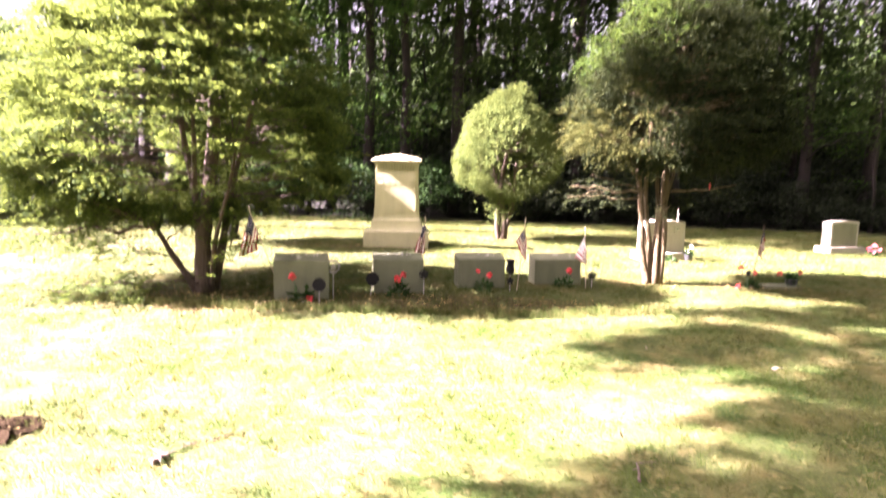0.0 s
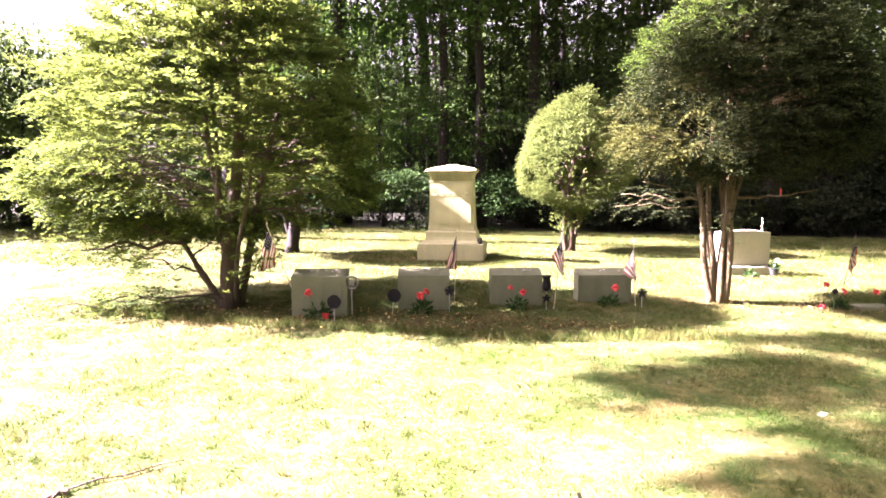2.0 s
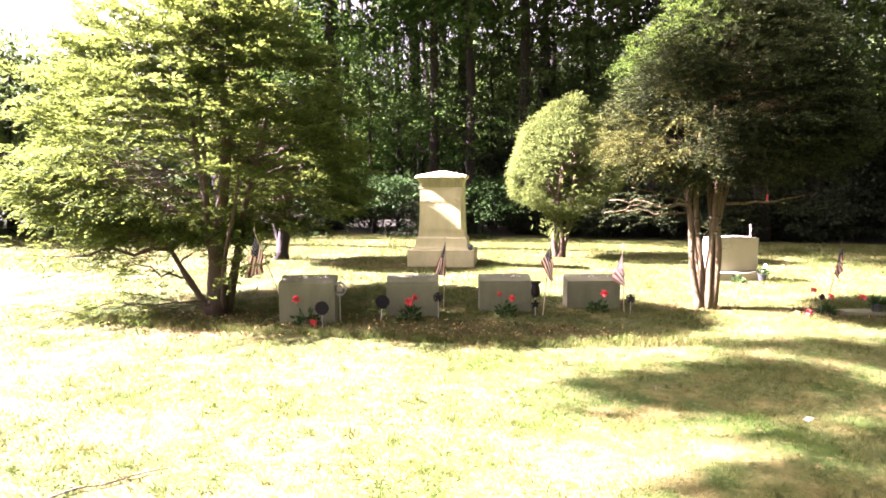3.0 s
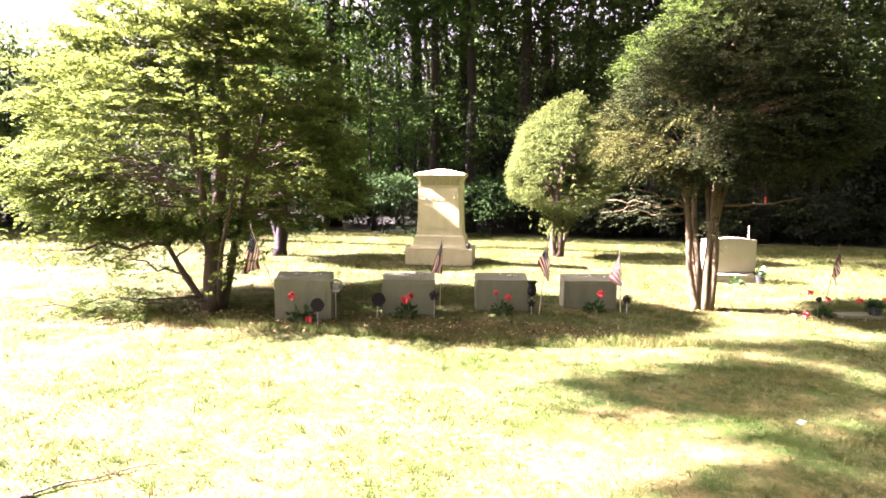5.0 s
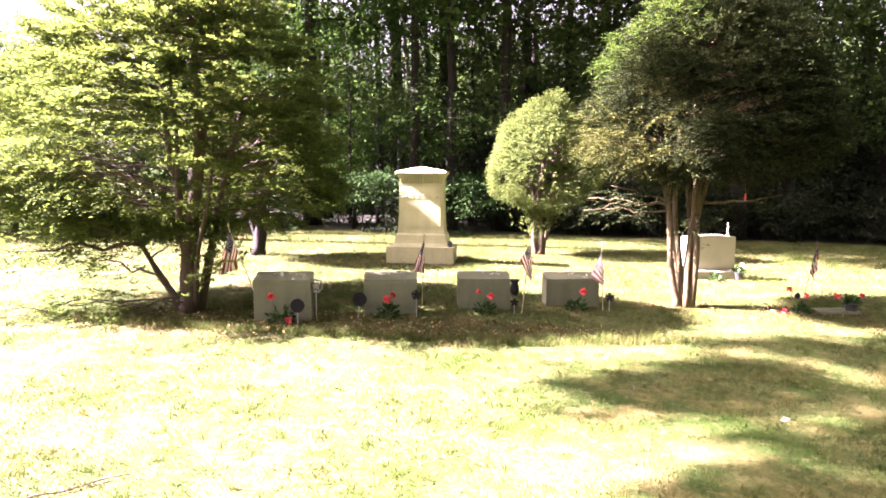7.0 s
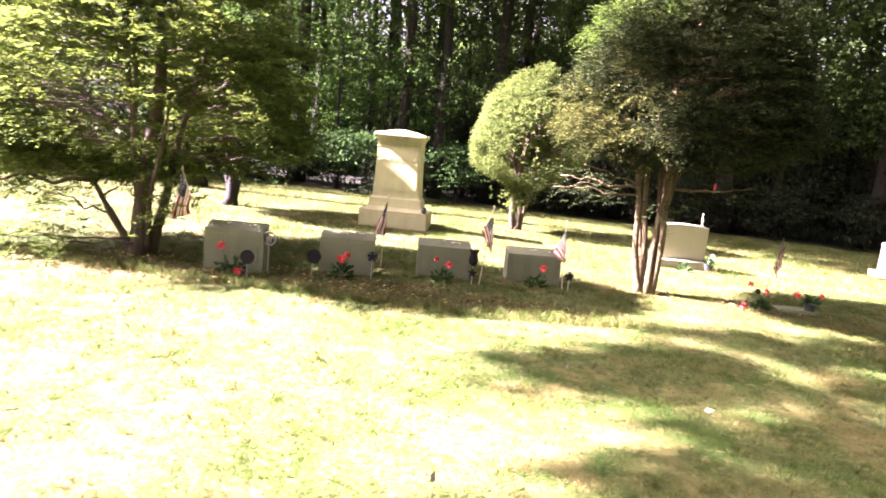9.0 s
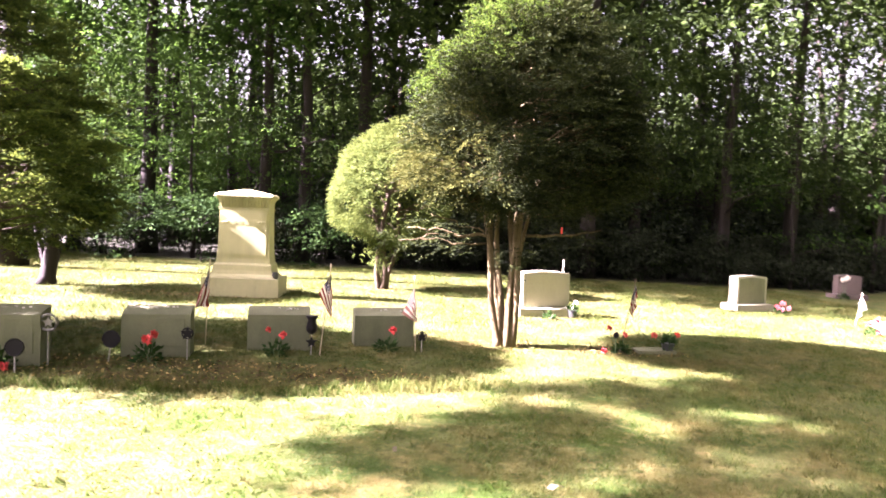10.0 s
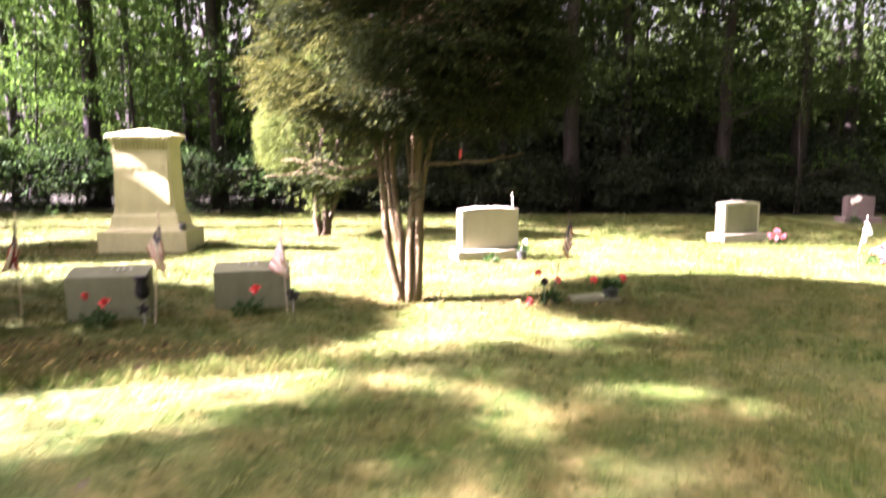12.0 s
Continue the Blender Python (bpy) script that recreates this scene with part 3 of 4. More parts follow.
def build_yews():
    build_yew((-1.92, -4.42), [((0, 0, 0), (0.12, 0.05, 2.9), 0.098, 0.03), ((-0.05, 0.03, 0), (-0.3, 0.2, 2.6), 0.058, 0.02), ((0.03, 0.0, 0.1), (-0.1, -0.05, 2.4), 0.045, 0.018), ((-0.08, -0.02, 0.05), (-0.52, -0.06, 0.8), 0.042, 0.026), ((0.05, 0.05, 0.02), (0.55, 0.25, 2.3), 0.05, 0.02), ((0.06, -0.02, 0.03), (0.5, -0.4, 1.7), 0.035, 0.012), ((-0.03, 0.08, 0), (-0.1, 0.6, 2.2), 0.05, 0.015)],
              (-0.42, 0.55, 1.5), 2.0, 1.7, 2.5, 0.6, 2150, "large spreading yew with several stems and layered feathery branches", 26, M_YEW, taper=0.38, leaf=0.058, size=0.2, leaflets=14, slim=0.16, inner=0.56, gap=-0.28, rough=0.075, each=14, reach=0.17, wide=0.15, tier=0.2, sway=0.022, bare_side=((0.35, -1, -0.05), 2.0, 0.75), low=[((-0.5, -0.06, 0.76), (-1.85, -0.45, 0.72), 0.025, 130), ((-0.5, -0.05, 0.79), (-1.95, 0.3, 0.95), 0.02, 130), ((-0.06, -0.02, 0.2), (-1.6, -0.75, 0.16), 0.011, 70), ((-0.3, 0, 0.42), (-1.6, 0.6, 0.55), 0.014, 80), ((0.02, -0.05, 0.15), (-0.85, -0.75, 0.24), 0.01, 70), ((0.1, -0.02, 0.3), (0.5, -0.35, 0.75), 0.012, 60)])
    build_yew((3.66, -3.08), [((-0.07, 0.02, 0), (-0.3, 0.05, 1.6), 0.04, 0.028), ((-0.05, 0.1, 0), (-0.2, 0.2, 2.0), 0.036, 0.022), ((0.03, 0.1, 0), (0.06, 0.2, 2.1), 0.036, 0.022), ((-0.03, 0.05, 0), (-0.12, 0.1, 2.2), 0.036, 0.024), ((0.02, -0.03, 0), (0.0, -0.05, 2.9), 0.036, 0.024), ((0.05, 0.0, 0), (0.22, 0.0, 2.3), 0.046, 0.028), ((0.05, 0.06, 0), (0.34, 0.15, 2.2), 0.034, 0.02), ((0.0, 0.08, 0), (0.1, 0.35, 2.0), 0.03, 0.018)],
              (0.1, -0.1, 2.15), 1.32, 1.25, 1.85, 0.62, 1750, "tall round-headed yew on a cluster of bare stems", 33, M_YEW_DARK, bark=M_YEWBARK_PALE, sway=0.022, twigs=110, taper=0.35, leaf=0.046, size=0.18, leaflets=13, slim=0.15, inner=0.58, rough=0.06, each=15, reach=0.15, wide=0.13, dead=((-1, -0.45, -0.45), 2.2), lit_rim=((-0.52, 0.0, 0.86), 0.8), low=[((-0.24, 0.02, 1.28), (-1.15, 0.2, 1.34), 0.022, 40), ((-0.26, 0.02, 1.2), (-1.0, -0.15, 1.22), 0.013, 18), ((-0.2, 0.0, 1.3), (-0.9, 0.1, 1.5), 0.012, 18), ((-0.6, 0.1, 1.3), (-1.25, -0.1, 1.2), 0.008, 14), ((0.1, -0.03, 1.05), (-0.02, -0.45, 1.12), 0.012, 25), ((0.2, 0.05, 1.3), (1.1, 0.1, 1.4), 0.02, 30)], gap=-0.5, tier=0)
    build_yew((2.24, 2.12), [((0, 0, 0), (0.05, 0, 1.9), 0.07, 0.04), ((-0.05, 0, 0), (-0.22, 0.05, 1.6), 0.055, 0.03), ((0.06, 0.02, 0), (0.28, 0.1, 1.7), 0.045, 0.03)],
              (0.1, 0.0, 1.72), 1.12, 1.1, 1.5, 0.75, 16000, "clipped yew with a rounded pale green crown, broken below", 45, M_YEW_CLIP, taper=0.3, tier=0, gap=-0.58, size=0.125, leaf=0.04, inner=0.8, rough=0.09, bare_side=((0.55, -1, -0.35), 1.95, 0.94), twigs=40, clipped=True, low=[((-0.05, 0, 0.2), (-0.16, -0.06, 1.1), 0.012, 220), ((0.1, 0.02, 0.6), (0.22, -0.1, 1.1), 0.012, 140)])
    # The darker M_BARK stands in for shade on this trunk.
    build_yew((-3.22, 0.5), [((0.05, 0, 0), (0.03, 0, 2.6), 0.115, 0.05), ((0.1, 0.02, 0), (0.3, 0.1, 2.2), 0.07, 0.03), ((0.02, 0.06, 0), (-0.3, 0.15, 2.2), 0.05, 0.03)],
              (-0.3, -0.3, 2.45), 0.75, 1.05, 0.95, 1.45, 9000, "dark round-headed yew with a short thick trunk", 57, M_YEW, bark=M_BARK, taper=0.6, inner=0.5, leaf=0.07, gap=-0.6, tier=0.2)


# ---- woods ----
def boughs(c, out, r, each, sigma, size, flat=0.3):
    """Leaves in flat drooping sprays round the points c, each spray tilted its own way."""
    n = len(c)
    tilt = unit(out + r.normal(0, 0.45, (n, 3)))
    side = unit(np.cross(tilt, np.array([0, 0, 1.0])) + 1e-3)
    k = np.repeat(np.arange(n), each)
    p = c[k] + tilt[k] * r.normal(0, sigma, (n * each, 1)) + side[k] * r.normal(0, sigma, (n * each, 1)) + np.array([0, 0, 1.0]) * r.normal(0, sigma * flat, (n * each, 1))
    ax = unit(tilt[k] + r.normal(0, 0.6, p.shape) + np.array([0, 0, -0.3]))
    up = unit(np.array([0, 0, 1.0]) + r.normal(0, 0.55, (n, 3)))[k] + r.normal(0, 0.3, p.shape)
    s = (r.uniform(0.55, 1.3, len(p)) * size)[:, None]
    w = unit(np.cross(ax, up)) * s * 0.36
    return np.stack([p, p + ax * s * 0.62 + w, p + ax * s - w * 0.7], axis=1).reshape(-1, 3)


def plates(c, out, r, sprays_each, reach, each, size):
    """Layers of foliage at branch ends: flat groups of sprays."""
    n = len(c)
    k = np.repeat(np.arange(n), sprays_each)
    q = c[k] + r.normal(0, 1, (len(k), 3)) * reach * np.array([1, 1, 0.28]) * r.uniform(0.6, 1.3, (n, 1))[k]
    return boughs(q, out[k], r, each, size * 1.5, size)


def crown_leaves(n, r, z0, z1, radius, size, seed, gap, droop=0.2, open_top=0.0, lump=1.0):
    n = n // 60
    z = z0 + (z1 - z0) * r.uniform(size=n) ** 0.9
    s = (z - z0) / (z1 - z0)
    prof = radius * np.sqrt(np.clip(np.sin(np.pi * np.clip(0.08 + 0.9 * s, 0, 1)), 0.02, 1))
    a, q = r.uniform(0, 2 * np.pi, n), np.sqrt(r.uniform(0.04, 1, n))
    p = np.stack([np.cos(a) * prof * q, np.sin(a) * prof * q, z], 1)
    keep = field(p, 0.9 * lump, seed) + 0.6 * field(p, 2.4 * lump, seed + 2) > gap + open_top * s
    out = np.stack([np.cos(a), np.sin(a), np.full(n, -droop)], 1)
    return plates(p[keep], out[keep], r, 5, radius * 0.16, 12, size)


def make_tree(name, label, seed, height, trunk_r, crown_from, radius, leaves, leaf_size, mat, gap=0.0, limbs=9, lean=0.3, bark=None, open_top=0.0, lump=1.0, roof=-0.2):
    r, rnd = np.random.default_rng(seed), random.Random(seed)
    top = thing(name, pose(0, 0, -300), label, "tree", "trees of the wood")
    g = Geo()
    n, pts, rad = 9, [], []
    for i in range(n):
        s = i / (n - 1)
        pts.append(Vector((lean * s * s + rnd.uniform(-0.06, 0.06) * (i > 0), rnd.uniform(-0.06, 0.06) * (i > 0), height * 0.93 * s)))
        rad.append(trunk_r * ((1 - s) ** 0.8 * 0.9 + 0.1 + (0.35 if i == 0 else 0)))
    g.tube(pts, rad, 9)
    part("trunk", g.mesh("trunk", True), bark or M_BARK, top)
    for k in range(limbs):
        g = Geo()
        s = rnd.uniform(crown_from / height * 0.85, 0.9)
        a = Vector((lean * s * s, 0, height * 0.93 * s))
        w = rnd.uniform(0, 6.28)
        L = radius * rnd.uniform(0.5, 0.95)
        limb(g, a, a + Vector((math.cos(w) * L, math.sin(w) * L, rnd.uniform(0.1, 0.6) * L)), trunk_r * 0.3 * (1.1 - s), 0.01, rnd, 0.07, 5, 5)
        part("limb", g, bark or M_BARK, top)
    two = height > 9 and crown_from < 5
    leafage = [crown_leaves(leaves, r, crown_from, 7.5 if two else height, radius, leaf_size, seed, gap, 0.2, open_top, lump)]
    if two:
        leafage.append(crown_leaves(int(leaves * 0.45), r, 6.4, height, radius * 1.15, leaf_size * 2.2, seed + 7, roof, 0.2, 0.0, 0.6))
    part("crown", quads_mesh("crown", np.concatenate(leafage), 3), mat, top)
    return top


def spread(template, spots):
    """Puts the first where it was built and copies on the other spots: x, y, turn."""
    for i, (x, y, turn) in enumerate(spots):
        m = pose(x, y, float(gz(np.float64(x), np.float64(y))) - 0.05, 0, 0, turn)
        if i == 0:
            template.matrix_basis = m
        else:
            copy_thing(template, m)


def build_woods():
    rnd = random.Random(4)
    tall = [make_tree("forest_tree", "tall broadleaf tree with a dark straight trunk", 100 + i, 12.5 + i, (0.2, 0.15, 0.24)[i], (2.2, 2.8, 1.8)[i], 2.6 + 0.2 * i, 15000, 0.115, M_LEAF, 0.12, 8, 0.4 * (-1) ** i) for i in range(3)]
    oak = [make_tree("forest_tree", "tall oak standing in the wood, its leaves toned dark for shade", 180 + i, 12.5 + i, 0.19 + 0.05 * i, 2.6 + 0.8 * i, 2.9, 15000, 0.125, M_OAK, 0.05, 8, 0.3 * (-1) ** i, None, 0.2, 0.75, -0.15) for i in range(2)]
    slim = [make_tree("sapling", "slender young tree with light green leaves", 120 + i, 5.5 + i, 0.04 + 0.015 * i, 1.2, 1.3, 5000, 0.11, M_LEAF, 0.0, 7, 0.25) for i in range(2)]
    dark = [make_tree("conifer", "dark shaded conifer with low drooping boughs", 140 + i, 5.2 + 1.0 * i, 0.14, 1.3, 2.0, 11000, 0.17, M_HEMLOCK, -0.5, 7, 0.1, None, 1.2) for i in range(2)]
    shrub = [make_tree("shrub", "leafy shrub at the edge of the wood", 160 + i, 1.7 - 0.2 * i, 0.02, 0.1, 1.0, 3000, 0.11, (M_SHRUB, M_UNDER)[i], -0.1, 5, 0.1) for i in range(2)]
    rows = {f"{k}{i}": [] for k, n in (("oak", 2), ("tall", 3), ("slim", 2), ("dark", 2), ("shrub", 2)) for i in range(n)}
    # trunks along the edge of the wood, then the trees behind them
    for key, x, y in [("tall2", -4.6, 8.5), ("tall0", -1.25, 8.0), ("oak0", -0.1, 7.9), ("oak1", 1.55, 8.4), ("oak1", 8.15, 7.5), ("oak0", 9.9, 8.3), ("oak0", 12.6, 8.0), ("tall1", -6.6, 8.4), ("oak0", 5.4, 8.4), ("tall0", -8.6, 8.8), ("oak1", 15.2, 8.6), ("oak0", 18.0, 8.0), ("tall1", -2.8, 10.6), ("tall0", -5.2, 12.2), ("oak0", 3.6, 10.6), ("oak1", 7.0, 10.4), ("oak0", 11.2, 11.6), ("tall2", -0.8, 12.6), ("oak1", 2.4, 13.2), ("tall1", -8.8, 13.0), ("oak0", 14.2, 12.6), ("oak1", 19.5, 12.2), ("oak0", 23.0, 10.4), ("oak0", 5.6, 13.6), ("oak1", 9.2, 14.0)]:
        rows[key].append((x, y, rnd.uniform(0, 360)))
    for x, y in [(-3.7, 9.8), (-3.0, 7.4), (-5.3, 7.2), (-7.8, 6.9), (4.0, 9.1), (14.2, 7.0), (16.8, 7.0)]:
        rows[f"slim{rnd.randrange(2)}"].append((x, y, rnd.uniform(0, 360)))
    for x, y in [(4.4, 9.6), (6.5, 8.7), (8.9, 9.4), (10.9, 9.6), (2.2, 10.6), (5.0, 11.6), (13.4, 9.9), (0.5, 10.0), (16.5, 10.2), (7.2, 12.4), (11.8, 13.8)]:
        rows[f"dark{rnd.randrange(2)}"].append((x, y, rnd.uniform(0, 360)))
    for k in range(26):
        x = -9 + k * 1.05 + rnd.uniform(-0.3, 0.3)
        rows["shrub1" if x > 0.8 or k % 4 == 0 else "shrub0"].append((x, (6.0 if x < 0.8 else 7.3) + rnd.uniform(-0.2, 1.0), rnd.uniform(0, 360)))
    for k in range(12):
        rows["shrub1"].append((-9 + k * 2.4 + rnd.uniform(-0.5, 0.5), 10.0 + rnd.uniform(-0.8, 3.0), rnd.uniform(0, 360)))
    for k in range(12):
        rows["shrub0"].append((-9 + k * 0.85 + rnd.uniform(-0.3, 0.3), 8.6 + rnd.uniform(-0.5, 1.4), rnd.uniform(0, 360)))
    for key, kinds in (("tall", tall), ("oak", oak), ("slim", slim), ("dark", dark), ("shrub", shrub)):
        for i, t in enumerate(kinds):
            spread(t, rows[f"{key}{i}"])


def build_far_woods():
    r, rnd = np.random.default_rng(77), random.Random(9)
    n = 22000
    x, y = r.uniform(-45, 50, n), r.uniform(15, 30, n)
    z = r.uniform(0, 1, n) ** 1.4 * 10
    p = np.stack([x, y, z], 1)
    low = np.clip(1 - np.abs(z - 1.2) / 1.1, 0, 1)
    keep = (x > 1.5 - 0.58 * (y + 10.8)) & (field(p, 0.45, 1.0) + 0.3 * field(p, 1.1, 4.0) > -0.95 + 0.33 * np.maximum(0, z - 4.0) + 0.75 * low)
    p = p[keep]
    me = quads_mesh("far_woods", boughs(p, unit(r.normal(size=p.shape) * np.array([1, 1, 0.3])), r, 14, 0.75, 0.5, 0.4), 3)
    me.materials.append(M_OAK)
    tagged(new("far_woods", me), "deep green woods behind the first trees", "woods", kind="stuff")
    g = Geo()
    for k in range(60):
        y = rnd.uniform(13, 30)
        x = rnd.uniform(2 - 0.58 * (y + 10.8), 40)
        h = rnd.uniform(10, 15)
        g.tube([(x, y, -0.5), (x + rnd.uniform(-0.3, 0.3), y, h * 0.5), (x + rnd.uniform(-0.6, 0.6), y, h)], [rnd.uniform(0.12, 0.3), 0.14, 0.05], 7)
    me = g.mesh("far_trunks", True)
    me.materials.append(M_BARK)
    tagged(new("far_trunks", me), "dark trunks deep in the woods", "woods", kind="stuff")


def build_shade_tree(x, y, height, trunk_r, lobes, seed, label):
    """A great spreading tree. lobes: centre from the foot, radii and number of leaf clumps of each part of its crown."""
    r, rnd = np.random.default_rng(seed), random.Random(seed)
    top = thing("shade_tree", pose(x, y, float(gz(np.float64(x), np.float64(y))) - 0.05), label, "tree")
    g = Geo()
    g.tube([(0, 0, 0), (0.05, 0, 0.5), (0.1, 0.05, height * 0.4), (0, 0.1, height * 0.65), (0.1, 0.1, height * 0.9)], [trunk_r * 1.4, trunk_r, trunk_r * 0.85, trunk_r * 0.6, trunk_r * 0.2], 12)
    part("trunk", g.mesh("trunk", True), M_BARK, top)
    for (cx, cy, cz), radii, clumps in lobes:
        radii = np.array(radii)
        d = unit(r.normal(size=(clumps, 3))) * r.uniform(0.1, 1, (clumps, 1)) ** 0.45
        c = np.array([cx, cy, cz]) + d * radii
        g = Geo()
        limb(g, (0.05, 0.08, height * 0.66), (cx, cy, cz), trunk_r * 0.45, 0.06, rnd, 0.03, 7, 8)
        part("limb", g.mesh("limb", True), M_BARK, top)
        for e in c[::3]:
            g = Geo()
            limb(g, (cx, cy, cz), Vector(e), 0.04, 0.012, rnd, 0.06, 5, 5)
            part("branch", g, M_BARK, top)
        big, rl = r.uniform(0.6, 1.3, (clumps, 1)), np.random.default_rng(1)
        k = np.repeat(np.arange(clumps), 11)
        q = c[k] + rl.normal(0, 0.2, (len(k), 3)) * np.array([1, 1, 0.6]) * big[k]
        part("crown", quads_mesh("crown", boughs(q, unit(d[k] + 1e-3), rl, 16, 0.15, 0.22), 3), M_LEAF, top)


def build_lawn_trees():
    """The tall trees on the open side of the lawn, whose shade lies over the grass, trees out of sight added only to
    darken it, and those at its far side.
    """
    build_shade_tree(-9.9, -10.6, 14.0, 0.34, [((-0.5, 3.9, 11.0), (1.3, 1.5, 1.0), 14), ((0.8, 3.6, 11.6), (2.3, 1.9, 1.7), 22), ((3.4, 3.8, 12.0), (2.2, 2.2, 1.5), 30), ((0.0, 0.75, 10.2), (2.5, 2.0, 2.0), 44), ((1.6, 2.2, 11.0), (1.8, 1.4, 1.1), 9), ((1.7, 5.2, 11.5), (1.9, 0.8, 1.2), 15), ((0.5, 4.2, 11.5), (1.5, 1.1, 1.0), 12)], 211, "tall spreading tree whose shade dapples the lawn")
    t = make_tree("tall_tree", "tall bare-trunked tree with a high crown placed to shade the far lawn", 203, 17.0, 0.24, 10.3, 3.0, 16000, 0.24, M_LEAF, -0.2, 10, 0.2)
    # The second one hides behind the big yew, added only to cast shade.
    spread(t, [(-6.75, 5.2, 0), (-5.2, 3.1, 140)])
    # Unseen trees added to cut the skylight, so the right lawn darkens.
    t = make_tree("sky_blocker_tree", "unseen leafy tree added to block skylight over the lawn", 204, 13.0, 0.26, 1.6, 3.3, 14000, 0.24, M_LEAF, -0.3, 9, 0.2)
    spread(t, [(9.8, -10.2, 0), (7.6, -14.2, 130), (13.8, -7.4, 250)])
    t = make_tree("lawn_tree", "leafy tree at the far side of the lawn", 202, 5.4, 0.14, 0.15, 2.5, 17000, 0.18, M_LAWNTREE, -0.55, 8, 0.2)
    spread(t, [(-12.4, 4.4, 40), (-14.6, 3.0, 100), (-11.2, 7.0, 10), (-17.5, 4, 220), (-16.5, 7.5, 70)])


# ---- monument ----
def build_monument():
    top = thing("monument", pose(0.0, 0.38, -0.02, 0, 0, -0.9), "buff granite family monument with flared base, raised panel and gabled cap", "monument")
    part("base", rough_block(1.2, 0.76, 0.30, 0.004, 5), M_BUFF, top)
    part("plinth", Geo().loft([(0.302, 0.52, 0.30), (0.32, 0.505, 0.285), (0.36, 0.48, 0.262), (0.42, 0.465, 0.25), (0.505, 0.455, 0.243), (0.52, 0.445, 0.233), (0.535, 0.43, 0.22)]), M_BUFF, top)
    part("die", Geo().loft([(0.536, 0.428, 0.218), (0.60, 0.418, 0.21), (0.75, 0.408, 0.20), (1.0, 0.40, 0.193), (1.40, 0.393, 0.188)]), M_BUFF, top)
    g = Geo()
    x0, x1, z0, z1 = -0.355, 0.355, 0.66, 1.385
    g.add([(x0, -0.223, z0), (x1, -0.223, z0), (x1, -0.204, z1), (x0, -0.204, z1), (x0, -0.17, z0), (x1, -0.17, z0), (x1, -0.17, z1), (x0, -0.17, z1)], [(0, 1, 2, 3), (0, 4, 5, 1), (1, 5, 6, 2), (2, 6, 7, 3), (3, 7, 4, 0)])
    panel = part("panel", g, M_BUFF, top, "raised flat panel")
    frieze = part("frieze", Geo().loft([(1.401, 0.405, 0.20), (1.425, 0.405, 0.20), (1.428, 0.392, 0.188), (1.50, 0.396, 0.192), (1.555, 0.415, 0.21), (1.59, 0.445, 0.24)]), M_BUFF, top)
    for k in range(15):
        x = -0.35 + k * 0.05
        f = Geo().tube([(x, -0.193, 1.435), (x, -0.198, 1.50), (x * 1.04, -0.216, 1.555), (x * 1.08, -0.236, 1.58)], [0.013, 0.015, 0.016, 0.012], 7)
        part("flute", f.mesh("flute", True), M_BUFF, frieze)
    cap = part("cap", box_bm(0.92, 0.50, 0.05, 0.012), M_BUFF, top)
    cap.location = (0, 0, 1.592)
    for k in range(23):
        b = Geo().tube([(-0.44 + k * 0.04 - 0.013, -0.25, 1.598), (-0.44 + k * 0.04 + 0.013, -0.25, 1.63)], [0.014, 0.014], 6)
        part("bead", b, M_BUFF, top)
    part("roof", Geo().add([(-0.46, -0.25, 1.644), (0.46, -0.25, 1.644), (0.46, 0.25, 1.644), (-0.46, 0.25, 1.644), (-0.06, 0, 1.725), (0.06, 0, 1.725)], [(0, 1, 5, 4), (1, 2, 5), (2, 3, 4, 5), (3, 0, 4), (3, 2, 1, 0)]), M_BUFF, top)
    for k in range(4):
        b = part("letter_bar", box_bm(0.07, 0.012, 0.07, 0.003), M_BUFF, panel)
        b.location = (-0.165 + k * 0.11, -0.2068, 1.15)
    for s in (-1, 1):
        o = bmesh.new()
        for dx, rr in ((0, 0.028), (0.045, 0.02), (0.08, 0.013)):
            bmesh.ops.create_uvsphere(o, u_segments=8, v_segments=6, radius=rr, matrix=Matrix.Translation((s * dx, 0, 0.012 * s * dx / 0.08)) @ Matrix.Diagonal((1, 0.35, 1, 1)))
        ob = part("ornament", o, M_BUFF, panel, "carved scroll ornament")
        ob.location = (s * 0.262, -0.211, 1.19)


# ---- headstones of the row ----
STONES = [((-1.124, -4.487), 0.475, 0.58), ((-0.098, -3.965), 0.424, 0.58), ((0.909, -3.522), 0.377, 0.60), ((1.936, -3.127), 0.331, 0.64)]


def stone_pose(i):
    (x, y), z, w = STONES[i]
    a = radians(9)
    cx, cy = x + math.cos(a) * w / 2 + math.sin(a) * 0.12, y + math.sin(a) * w / 2 - math.cos(a) * 0.12
    return cx, cy, float(gz(np.float64(cx), np.float64(cy))) - 0.03, w, z


